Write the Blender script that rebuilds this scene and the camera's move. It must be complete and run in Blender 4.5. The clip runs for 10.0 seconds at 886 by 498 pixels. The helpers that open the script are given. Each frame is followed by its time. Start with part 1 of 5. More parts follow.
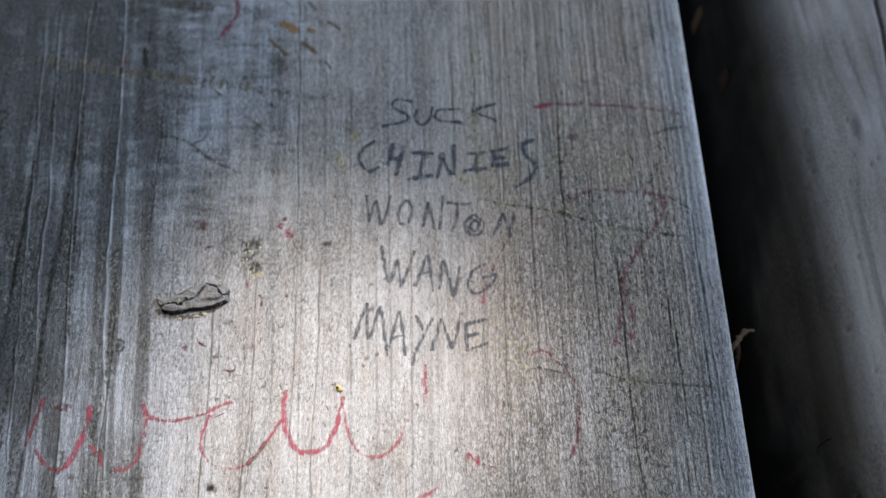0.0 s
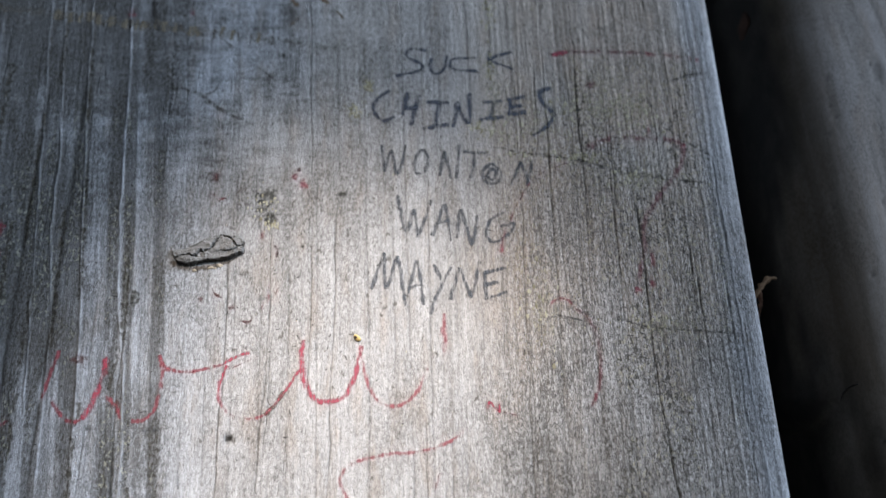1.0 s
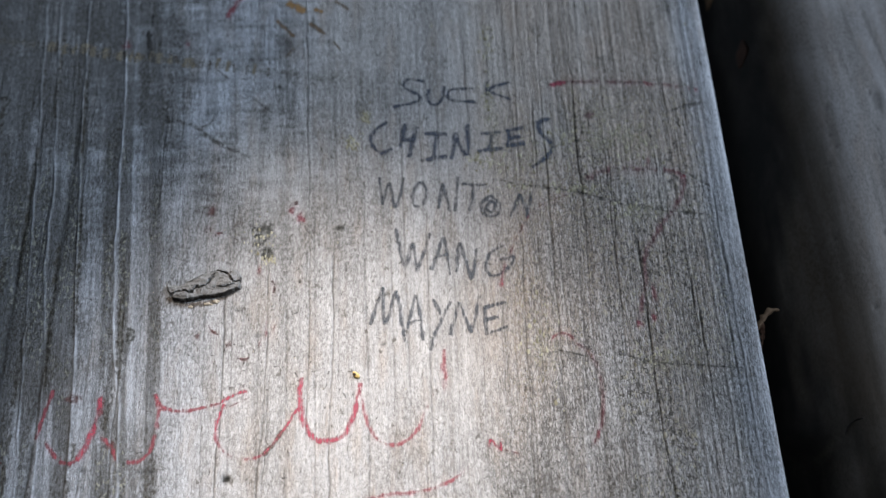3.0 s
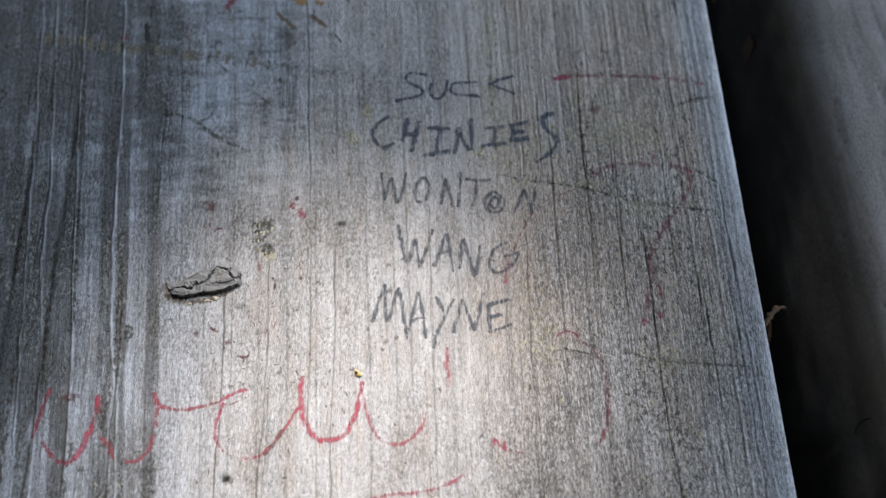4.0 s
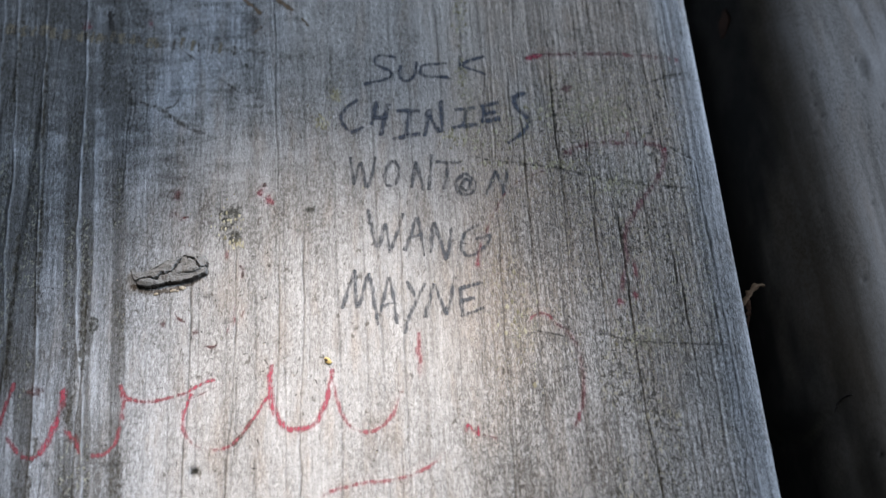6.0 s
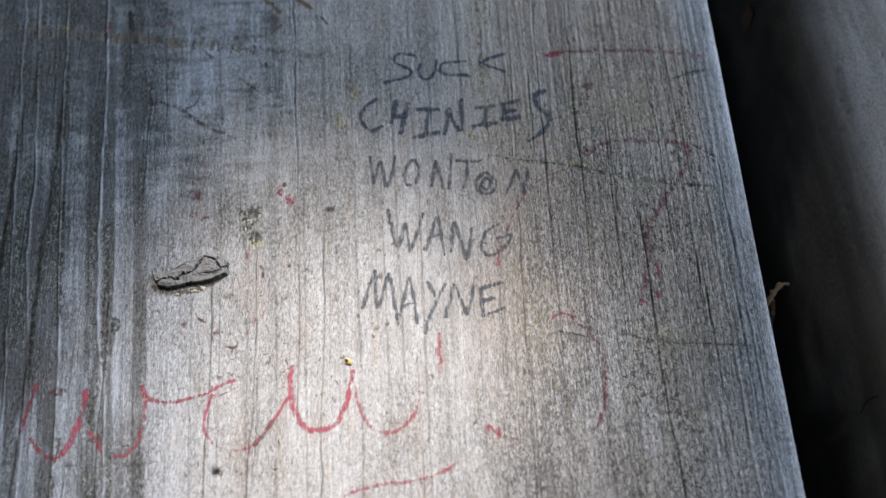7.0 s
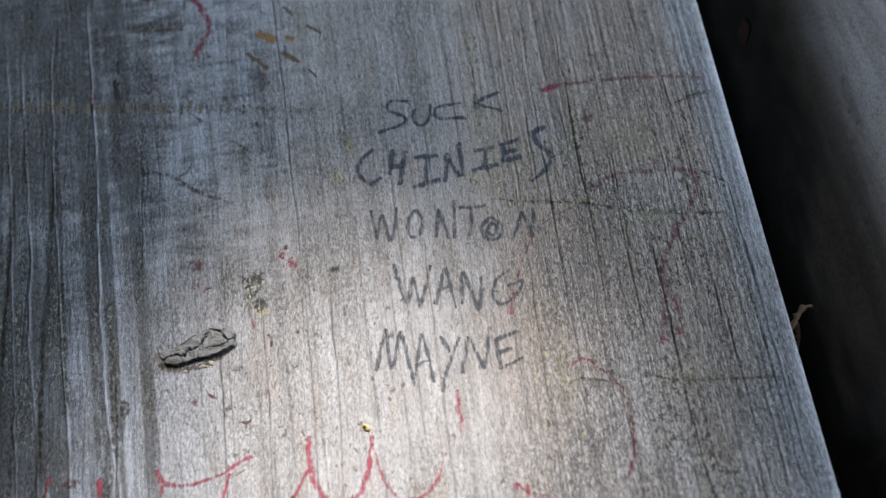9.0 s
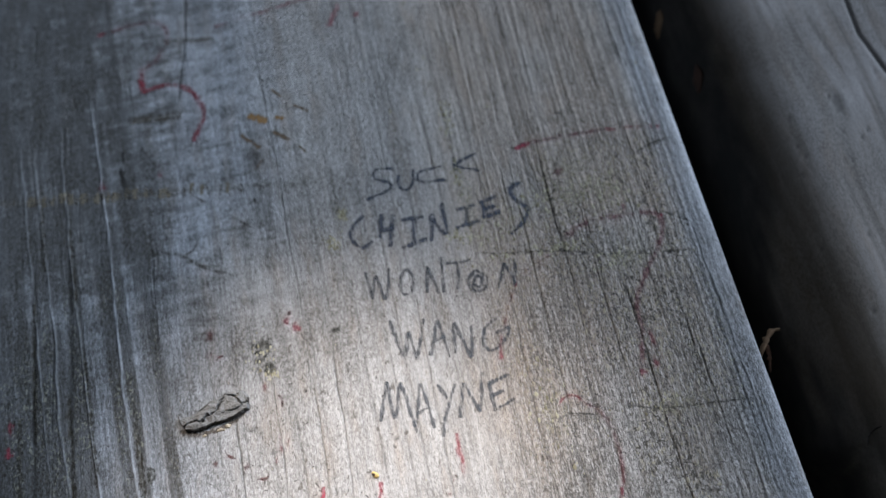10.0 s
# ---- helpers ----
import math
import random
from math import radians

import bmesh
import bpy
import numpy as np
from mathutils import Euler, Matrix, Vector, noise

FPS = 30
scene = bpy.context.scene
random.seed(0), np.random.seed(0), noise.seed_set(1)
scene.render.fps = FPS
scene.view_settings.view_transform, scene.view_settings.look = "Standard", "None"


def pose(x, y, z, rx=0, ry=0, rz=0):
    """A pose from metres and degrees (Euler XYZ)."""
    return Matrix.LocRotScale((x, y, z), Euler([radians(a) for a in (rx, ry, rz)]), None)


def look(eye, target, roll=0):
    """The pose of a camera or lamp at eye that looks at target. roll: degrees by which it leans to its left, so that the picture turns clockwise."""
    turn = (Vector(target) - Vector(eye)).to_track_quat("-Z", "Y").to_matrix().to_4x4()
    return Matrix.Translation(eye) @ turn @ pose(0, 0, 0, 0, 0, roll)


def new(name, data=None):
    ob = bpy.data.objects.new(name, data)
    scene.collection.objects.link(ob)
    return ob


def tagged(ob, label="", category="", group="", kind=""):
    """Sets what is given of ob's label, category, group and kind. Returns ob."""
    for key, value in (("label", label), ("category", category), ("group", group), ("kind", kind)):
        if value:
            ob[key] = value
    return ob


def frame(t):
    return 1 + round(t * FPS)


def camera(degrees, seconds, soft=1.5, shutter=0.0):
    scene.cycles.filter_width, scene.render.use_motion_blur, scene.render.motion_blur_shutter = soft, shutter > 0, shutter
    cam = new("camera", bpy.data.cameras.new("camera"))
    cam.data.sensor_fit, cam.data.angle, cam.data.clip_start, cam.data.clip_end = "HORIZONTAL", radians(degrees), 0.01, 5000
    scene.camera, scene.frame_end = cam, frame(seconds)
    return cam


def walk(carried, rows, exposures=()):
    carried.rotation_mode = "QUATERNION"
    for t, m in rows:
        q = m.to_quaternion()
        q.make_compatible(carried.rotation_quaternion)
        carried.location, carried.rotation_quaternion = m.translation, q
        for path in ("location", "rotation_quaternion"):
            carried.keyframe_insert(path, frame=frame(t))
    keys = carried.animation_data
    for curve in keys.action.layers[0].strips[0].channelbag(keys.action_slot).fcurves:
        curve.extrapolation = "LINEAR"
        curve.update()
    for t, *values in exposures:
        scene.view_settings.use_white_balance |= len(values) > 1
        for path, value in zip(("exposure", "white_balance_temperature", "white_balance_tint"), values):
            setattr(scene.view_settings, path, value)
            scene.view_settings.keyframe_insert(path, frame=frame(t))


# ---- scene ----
# ---- camera and its walk ----
cam = camera(51.78, 10.0, 1.4)
cam.data.dof.use_dof, cam.data.dof.focus_distance, cam.data.dof.aperture_fstop = True, 0.288, 7.0
walk(cam, [
    (0.0, pose(-0.00533, -0.12588, 0.28531, 25.582, -0.271, -0.736)),
    (0.1, pose(-0.00543, -0.12946, 0.28475, 26.007, -0.067, -0.510)),
    (0.2, pose(-0.00996, -0.13077, 0.28193, 25.942, -0.463, -0.436)),
    (0.3, pose(-0.01347, -0.13180, 0.27845, 25.318, -0.160, -0.068)),
    (0.4, pose(-0.01542, -0.13236, 0.27671, 24.801, -0.356, -0.032)),
    (0.5, pose(-0.01352, -0.13302, 0.27527, 24.252, -0.163, -0.538)),
    (0.7, pose(-0.01624, -0.12964, 0.27760, 23.806, 0.001, -0.705)),
    (1.0, pose(-0.00967, -0.13363, 0.27660, 24.379, 0.253, -1.120)),
    (1.2, pose(-0.00658, -0.12988, 0.27913, 23.971, 0.552, -1.159)),
    (1.5, pose(-0.00981, -0.12915, 0.27922, 25.185, 0.175, -1.157)),
    (1.7, pose(-0.01232, -0.12657, 0.28018, 24.927, 0.158, -1.051)),
    (2.0, pose(-0.01014, -0.12767, 0.27815, 25.364, 0.077, -0.987)),
    (2.2, pose(-0.01087, -0.12397, 0.28022, 24.724, -0.221, -1.348)),
    (2.5, pose(-0.00914, -0.12694, 0.27660, 24.789, 0.009, -1.204)),
    (2.7, pose(-0.01009, -0.12630, 0.27743, 25.000, 0.071, -1.579)),
    (3.8, pose(-0.01229, -0.12379, 0.27335, 25.214, -0.008, -1.638)),
    (4.0, pose(-0.01282, -0.12266, 0.27311, 24.697, -0.114, -1.548)),
    (4.2, pose(-0.01025, -0.12287, 0.27196, 24.737, 0.313, -1.649)),
    (4.5, pose(-0.01062, -0.12182, 0.27030, 24.041, 0.041, -1.850)),
    (4.7, pose(-0.01045, -0.12329, 0.27006, 24.411, 0.075, -1.979)),
    (5.0, pose(-0.00817, -0.12218, 0.27133, 24.088, -0.031, -2.196)),
    (5.2, pose(-0.00736, -0.12286, 0.26853, 23.889, 0.184, -2.166)),
    (5.5, pose(-0.00633, -0.12155, 0.26888, 24.315, 0.234, -2.106)),
    (5.7, pose(-0.00513, -0.12375, 0.26705, 24.394, 0.261, -2.414)),
    (6.8, pose(-0.00295, -0.12490, 0.26583, 24.734, 1.316, -2.746)),
    (7.0, pose(-0.00381, -0.12199, 0.26576, 24.060, 1.568, -2.358)),
    (7.2, pose(-0.00362, -0.12315, 0.26566, 24.383, 1.387, -2.513)),
    (7.5, pose(-0.00092, -0.12452, 0.26258, 24.144, 1.624, -2.885)),
    (7.7, pose(-0.00001, -0.12303, 0.26011, 24.249, 1.841, -2.924)),
    (8.0, pose(-0.00456, -0.11814, 0.26074, 24.291, 1.602, -2.748)),
    (8.2, pose(-0.00527, -0.11546, 0.25964, 23.597, 1.777, -3.072)),
    (8.5, pose(0.00025, -0.11946, 0.25378, 23.864, 2.044, -4.483)),
    (8.6, pose(-0.00039, -0.11666, 0.25292, 23.399, 2.464, -4.917)),
    (8.7, pose(-0.00377, -0.11636, 0.25377, 24.366, 2.875, -5.214)),
    (8.8, pose(-0.00420, -0.10935, 0.25777, 23.236, 3.289, -5.663)),
    (8.9, pose(-0.00301, -0.10689, 0.25979, 23.680, 3.868, -5.942)),
    (9.0, pose(-0.00325, -0.10560, 0.26410, 24.268, 3.914, -6.614)),
    (9.1, pose(-0.00023, -0.10331, 0.26886, 25.267, 4.748, -7.022)),
    (9.2, pose(0.00400, -0.10199, 0.26989, 25.181, 4.611, -7.579)),
    (9.3, pose(0.00492, -0.10427, 0.27058, 25.434, 3.876, -8.044)),
    (9.4, pose(0.01141, -0.10866, 0.27103, 26.297, 5.111, -8.544)),
    (9.5, pose(0.01045, -0.10893, 0.27354, 26.492, 5.454, -9.238)),
    (9.6, pose(0.00665, -0.10711, 0.27982, 25.965, 4.820, -10.312)),
    (9.7, pose(0.00820, -0.10526, 0.28348, 25.418, 5.314, -10.500)),
    (9.8, pose(0.00593, -0.10853, 0.28475, 26.011, 5.502, -10.578)),
    (10.0, pose(0.00290, -0.11140, 0.28827, 26.266, 6.018, -10.622)),
], exposures=((0.0, 0.0), (8.5, 0.0), (9.4, -0.06), (10.0, -0.05)))

# ---- light: cool open sky, soft daylight from beyond the planks, one warm beam on the wood ----
world = bpy.data.worlds.new("sky")
scene.world = world
world.use_nodes = True
sky = world.node_tree.nodes.new("ShaderNodeTexSky")
sky.sky_type, sky.sun_disc = "NISHITA", False
sky.sun_elevation, sky.sun_rotation = radians(26), radians(70)
background = world.node_tree.nodes["Background"]
world.node_tree.links.new(sky.outputs[0], background.inputs[0])
background.inputs[1].default_value = 0.012

sun = new("sun", bpy.data.lights.new("sun", "SUN"))
sun.data.energy, sun.data.angle, sun.data.color = 5.45, radians(34), (0.66, 0.79, 1.0)
sun.matrix_world = look((math.sin(radians(70)) * 3, math.cos(radians(70)) * 3, 1.45), (0, 0, 0))

beam = new("beam", bpy.data.lights.new("beam", "SPOT"))
beam.data.energy, beam.data.color = 24.4, (1.0, 0.925, 0.895)
beam.data.spot_size, beam.data.spot_blend, beam.data.shadow_soft_size = radians(26.3), 1.0, 0.03
beam.matrix_world = look((-0.06, 0.20, 0.41), (-0.040, -0.073, 0.0))


# ---- materials ----
def nodes_of(name):
    m = bpy.data.materials.new(name)
    m.use_nodes = True
    t = m.node_tree
    return m, t, t.nodes["Principled BSDF"], t.nodes["Material Output"]


def link(t, a, b):
    t.links.new(a, b)


def coords(t, sx, sy, sz):
    tc = t.nodes.new("ShaderNodeTexCoord")
    mp = t.nodes.new("ShaderNodeMapping")
    mp.inputs["Scale"].default_value = (sx, sy, sz)
    link(t, tc.outputs["Object"], mp.inputs["Vector"])
    return mp.outputs[0]


def noise_of(t, sx, sy, sz, detail=3.0, rough=0.55, distort=0.0):
    n = t.nodes.new("ShaderNodeTexNoise")
    n.inputs["Scale"].default_value = 1.0
    n.inputs["Detail"].default_value, n.inputs["Roughness"].default_value = detail, rough
    n.inputs["Distortion"].default_value = distort
    link(t, coords(t, sx, sy, sz), n.inputs["Vector"])
    return n.outputs["Fac"]


def ramp(t, fac, *stops):
    r = t.nodes.new("ShaderNodeValToRGB")
    el = r.color_ramp.elements
    while len(el) < len(stops):
        el.new(0.5)
    for e, (p, c) in zip(el, stops):
        e.position = p
        e.color = (c, c, c, 1) if isinstance(c, float) else (*c, 1)
    link(t, fac, r.inputs[0])
    return r.outputs[0]


def mix(t, fac, a, b, kind="MIX"):
    n = t.nodes.new("ShaderNodeMix")
    n.data_type, n.blend_type = "RGBA", kind
    for sock, v in ((n.inputs[0], fac), (n.inputs[6], a), (n.inputs[7], b)):
        if isinstance(v, (int, float)):
            sock.default_value = v
        elif isinstance(v, tuple):
            sock.default_value = (*v, 1)
        else:
            link(t, v, sock)
    return n.outputs[2]


def calc(t, op, a, b=0.0):
    n = t.nodes.new("ShaderNodeMath")
    n.operation = op
    n.use_clamp = op != "SUBTRACT"
    for sock, v in zip(n.inputs, (a, b)):
        if isinstance(v, (int, float)):
            sock.default_value = v
        else:
            link(t, v, sock)
    return n.outputs[0]


def attr(t, name):
    n = t.nodes.new("ShaderNodeAttribute")
    n.attribute_name = name
    return n.outputs["Fac"]


def bump(t, p, height, strength, dist):
    b = t.nodes.new("ShaderNodeBump")
    b.inputs["Strength"].default_value, b.inputs["Distance"].default_value = strength, dist
    link(t, height, b.inputs["Height"])
    link(t, b.outputs[0], p.inputs["Normal"])


def wood_material(name, pale, mid, dark, dirt_amount, crisp=1.0):
    """Weathered softwood: silver fibres, darker late growth, frayed curls, speckled grime, checks filled with dirt;
    some marks also carry painted shade.
    """
    m, t, p, _ = nodes_of(name)
    bright = tuple(min(1.0, c * 1.32) for c in pale)
    fibre = noise_of(t, 1500, 150, 500, 4, 0.65)
    curl_dark = noise_of(t, 1350, 560, 500, 2, 0.5, 1.0)
    curl_pale = noise_of(t, 1500, 420, 600, 2, 0.5, 0.6)
    streak = noise_of(t, 420, 14, 200, 3, 0.6, 0.3)
    speck = noise_of(t, 1150, 650, 700, 3, 0.7)
    patch = noise_of(t, 120, 34, 60, 5, 0.65)
    wide = noise_of(t, 22, 11, 20, 3, 0.5)
    tone = mix(t, ramp(t, attr(t, "ring"), (0.25, 0.0), (0.95, 1.0)), pale, mid)
    tone = mix(t, ramp(t, streak, (0.38, 0.4), (0.6, 0.0)), tone, mid)
    tone = mix(t, ramp(t, wide, (0.38, 0.35), (0.6, 0.0)), tone, mid)
    tone = mix(t, ramp(t, wide, (0.5, 0.0), (0.68, 0.3)), tone, (0.22, 0.19, 0.15))
    blush = noise_of(t, 170, 40, 90, 3, 0.55)
    tone = mix(t, ramp(t, blush, (0.50, 0.0), (0.66, 0.75)), tone, (0.90, 0.82, 0.75), "MULTIPLY")
    tone = mix(t, ramp(t, blush, (0.34, 0.32), (0.46, 0.0)), tone, bright)
    tint = attr(t, "algae")
    tone = mix(t, calc(t, "MULTIPLY", tint, 0.5), tone, (0.32, 0.25, 0.195))
    rough = calc(t, "ADD", calc(t, "MULTIPLY", attr(t, "grime_shade"), 0.5), calc(t, "ADD", calc(t, "MULTIPLY", attr(t, "worn"), 0.54), 0.40))
    rough = calc(t, "MULTIPLY", rough, crisp)
    tone = mix(t, calc(t, "MULTIPLY", ramp(t, fibre, (0.36, 0.75), (0.48, 0.0)), rough), tone, dark)
    tone = mix(t, ramp(t, attr(t, "ring"), (0.62, 0.0), (0.92, 0.6)), tone, dark)
    film = calc(t, "MULTIPLY", ramp(t, patch, (0.3, 0.45), (0.65, 1.0)), calc(t, "MULTIPLY", attr(t, "grime_shade"), 0.9))
    tone = mix(t, film, tone, (0.072, 0.066, 0.056))
    tone = mix(t, calc(t, "MULTIPLY", attr(t, "late"), ramp(t, fibre, (0.35, 1.0), (0.65, 0.75))), tone, tuple(c * 0.62 for c in dark))
    tone = mix(t, calc(t, "MULTIPLY", ramp(t, curl_dark, (0.405, 0.0), (0.44, 1.0), (0.475, 1.0), (0.51, 0.0)), rough), tone, tuple(c * 0.6 for c in dark))
    tone = mix(t, calc(t, "MULTIPLY", ramp(t, curl_pale, (0.53, 0.0), (0.565, 0.6), (0.60, 0.6), (0.64, 0.0)), calc(t, "MULTIPLY", rough, ramp(t, attr(t, "grime_shade"), (0.25, 1.0), (0.7, 0.15)))), tone, bright)
    shred = noise_of(t, 850, 230, 400, 4, 0.65, 1.6)
    tone = mix(t, calc(t, "MULTIPLY", ramp(t, shred, (0.38, 0.45), (0.43, 0.0)), attr(t, "worn")), tone, tuple(c * 0.6 for c in dark))
    tone = mix(t, calc(t, "MULTIPLY", ramp(t, shred, (0.58, 0.0), (0.63, 0.22)), attr(t, "worn")), tone, bright)
    kerf = calc(t, "MULTIPLY", ramp(t, noise_of(t, 190, 820, 300, 3, 0.6), (0.53, 0.0), (0.62, 0.5)), attr(t, "sawn"))
    tone = mix(t, kerf, tone, (0.075, 0.070, 0.060))
    grime_shade = calc(t, "MULTIPLY", ramp(t, speck, (0.44, 0.0), (0.60, 1.0)), ramp(t, patch, (0.32, 0.1), (0.62, 1.0)))
    grime_shade = calc(t, "MULTIPLY", grime_shade, calc(t, "ADD", attr(t, "grime_shade"), dirt_amount))
    tone = mix(t, grime_shade, tone, (0.032, 0.026, 0.018))
    moss = calc(t, "ADD", tint, attr(t, "moss"))
    tone = mix(t, calc(t, "MULTIPLY", ramp(t, noise_of(t, 900, 520, 500, 3, 0.6, 0.8), (0.57, 0.0), (0.62, 0.7)), ramp(t, moss, (0.35, 0.0), (0.95, 0.85))), tone, (0.31, 0.285, 0.195))
    tone = mix(t, calc(t, "MULTIPLY", ramp(t, noise_of(t, 760, 480, 500, 3, 0.6, 1.0), (0.40, 0.9), (0.45, 0.0)), attr(t, "moss")), tone, (0.030, 0.027, 0.019))
    fleck = noise_of(t, 430, 230, 300, 3, 0.6, 0.4)
    tone = mix(t, calc(t, "MULTIPLY", ramp(t, fleck, (0.645, 0.0), (0.70, 0.75)), crisp), tone, (0.07, 0.062, 0.05))
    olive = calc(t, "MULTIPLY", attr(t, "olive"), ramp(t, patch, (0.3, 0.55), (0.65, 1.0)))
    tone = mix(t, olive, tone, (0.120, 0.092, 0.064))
    # brown film that also paints the shade beside the gap, nearly black
    soil_shade = calc(t, "MULTIPLY", attr(t, "soil_shade"), ramp(t, patch, (0.3, 0.8), (0.6, 1.0)))
    tone = mix(t, soil_shade, tone, (0.010, 0.0085, 0.007))
    tone = mix(t, calc(t, "MULTIPLY", attr(t, "silver"), ramp(t, fibre, (0.35, 0.2), (0.6, 0.85))), tone, (0.37, 0.36, 0.345))
    tone = mix(t, attr(t, "check"), tone, (0.016, 0.015, 0.012))
    # blue of the skylight multiplied into the wood colour
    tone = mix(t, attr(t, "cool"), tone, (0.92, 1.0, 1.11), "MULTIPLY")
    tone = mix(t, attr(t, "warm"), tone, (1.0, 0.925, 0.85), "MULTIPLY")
    link(t, tone, p.inputs["Base Color"])
    p.inputs["Roughness"].default_value = 0.78
    p.inputs["Specular IOR Level"].default_value = 0.3
    frayed = ramp(t, curl_dark, (0.40, 0.6), (0.46, 0.0), (0.54, 1.0))
    h = calc(t, "ADD", calc(t, "MULTIPLY", fibre, 0.5), calc(t, "MULTIPLY", frayed, 0.3))
    bump(t, p, h, 0.65 if crisp == 1.0 else 0.2, 0.0006 * crisp)
    return m


def ink_material(name, colour, cover, blot=0.5, rim=0.16, faded=0.05, soft=0.06):
    """Marker ink that has soaked into ridged grain: broken where the fibres have worn away."""
    m, t, p, out = nodes_of(name)
    fibre = noise_of(t, 1200, 170, 400, 4, 0.7)
    speck = noise_of(t, 700, 480, 500, 3, 0.6)
    wear = calc(t, "ADD", calc(t, "MULTIPLY", fibre, 1.0 - blot), calc(t, "MULTIPLY", speck, blot))
    link(t, mix(t, ramp(t, speck, (0.35, 1.0), (0.7, 0.0)), colour, tuple(min(1, c * 1.35 + 0.02) for c in colour)), p.inputs["Base Color"])
    p.inputs["Roughness"].default_value = 0.7
    p.inputs["Specular IOR Level"].default_value = 0.3
    clear = t.nodes.new("ShaderNodeBsdfTransparent")
    ms = t.nodes.new("ShaderNodeMixShader")
    lo = 0.60 - 0.27 * cover
    thin = noise_of(t, 190, 130, 150, 2, 0.5)
    wear = calc(t, "SUBTRACT", wear, calc(t, "MULTIPLY", attr(t, "rim"), rim))
    wear = calc(t, "SUBTRACT", wear, ramp(t, thin, (0.35, faded), (0.6, 0.0)))
    link(t, calc(t, "MULTIPLY", ramp(t, wear, (max(0.0, lo - soft), 0.0), (lo + soft, 1.0)), min(1.0, 0.3 + cover * 0.6)), ms.inputs[0])
    link(t, clear.outputs[0], ms.inputs[1])
    link(t, p.outputs[0], ms.inputs[2])
    link(t, ms.outputs[0], out.inputs["Surface"])
    return m


def plain_material(name, a, b, scale, rough=0.8, relief=0.0004, spec=0.3, varied=None):
    m, t, p, _ = nodes_of(name)
    n = noise_of(t, scale, scale, scale, 4, 0.6)
    fine = noise_of(t, scale * 5, scale * 5, scale * 5, 3, 0.6)
    tone = mix(t, ramp(t, n, (0.3, 0.0), (0.7, 1.0)), a, b)
    tone = mix(t, ramp(t, fine, (0.35, 0.6), (0.6, 0.0)), tone, tuple(c * 0.5 for c in a))
    if varied:
        island = t.nodes.new("ShaderNodeNewGeometry").outputs["Random Per Island"]
        tone = mix(t, ramp(t, island, (0.1, 0.0), (0.85, 1.0)), tone, varied)
    link(t, tone, p.inputs["Base Color"])
    p.inputs["Roughness"].default_value = rough
    p.inputs["Specular IOR Level"].default_value = spec
    bump(t, p, calc(t, "ADD", calc(t, "MULTIPLY", n, 0.5), calc(t, "MULTIPLY", fine, 0.5)), 0.8, relief)
    return m


M_WOOD = wood_material("weathered_grey_wood", (0.42, 0.408, 0.388), (0.25, 0.242, 0.228), (0.105, 0.101, 0.094), 0.25)
M_WOOD_DARK = wood_material("dark_grey_wood", (0.270, 0.252, 0.235), (0.200, 0.177, 0.157), (0.100, 0.091, 0.079), 0.05, 0.45)
M_INK = ink_material("blue_black_ink", (0.036, 0.043, 0.058), 0.86, 0.35, 0.22, 0.08, 0.10)
M_INK_WORN = ink_material("worn_blue_black_ink", (0.044, 0.049, 0.055), 0.78, 0.35, 0.20, 0.08, 0.10)
M_RED = ink_material("red_marker", (0.225, 0.030, 0.050), 0.74, 0.4, 0.18, 0.10, 0.08)
M_RED_WORN = ink_material("worn_red_marker", (0.23, 0.038, 0.052), 0.60, 0.4, 0.16, 0.10, 0.08)
# darker red for strokes outside the light pool, shade put into the ink
M_RED_SHADED = ink_material("shaded_red_marker", (0.17, 0.030, 0.040), 0.70, 0.5, 0.16, 0.07)
M_RED_WORN_DARK = ink_material("worn_dark_red_marker", (0.15, 0.034, 0.042), 0.60, 0.5, 0.18, 0.12, 0.08)
M_RED_FAINT = ink_material("faint_red_marker", (0.19, 0.045, 0.052), 0.50)
M_BROWN = ink_material("brown_scuff", (0.105, 0.072, 0.043), 0.88, 0.5, 0.2)
M_SMUDGE = ink_material("brown_smudge", (0.070, 0.060, 0.046), 0.68, 0.7, 0.22, 0.08, 0.10)
M_OCHRE = ink_material("ochre_scuff", (0.22, 0.125, 0.045), 0.82, 0.6, 0.2)
M_PALE = ink_material("pale_smear", (0.36, 0.372, 0.39), 0.56, 0.5, 0.42, 0.12, 0.14)
M_MOSS = ink_material("dark_moss", (0.034, 0.033, 0.024), 0.78, 0.8, 0.26, 0.04, 0.09)
M_LICHEN_FILM = ink_material("lichen_film", (0.31, 0.28, 0.20), 0.34, 0.9, 0.10)
M_RED_BLOT = ink_material("dried_red_blot", (0.20, 0.03, 0.045), 0.66, 0.85, 0.14)
M_MAROON = ink_material("maroon_blot", (0.085, 0.040, 0.038), 0.80, 0.7, 0.18, 0.03, 0.09)
M_DIRT = ink_material("brown_dirt", (0.05, 0.038, 0.026), 0.72, 0.7, 0.2)
M_TAN = ink_material("tan_scuff", (0.165, 0.142, 0.10), 0.70, 0.5, 0.15)
M_FAINT = ink_material("faint_scuff", (0.12, 0.11, 0.09), 0.42, 0.7, 0.2)
M_DIRT_STREAK = ink_material("packed_dirt", (0.042, 0.036, 0.024), 0.54, 0.75, 0.2)
M_NICK = ink_material("nick_dirt", (0.06, 0.052, 0.045), 0.58, 0.7, 0.15)
M_CUT = ink_material("cut_dirt", (0.05, 0.046, 0.034), 0.56, 0.75, 0.2)
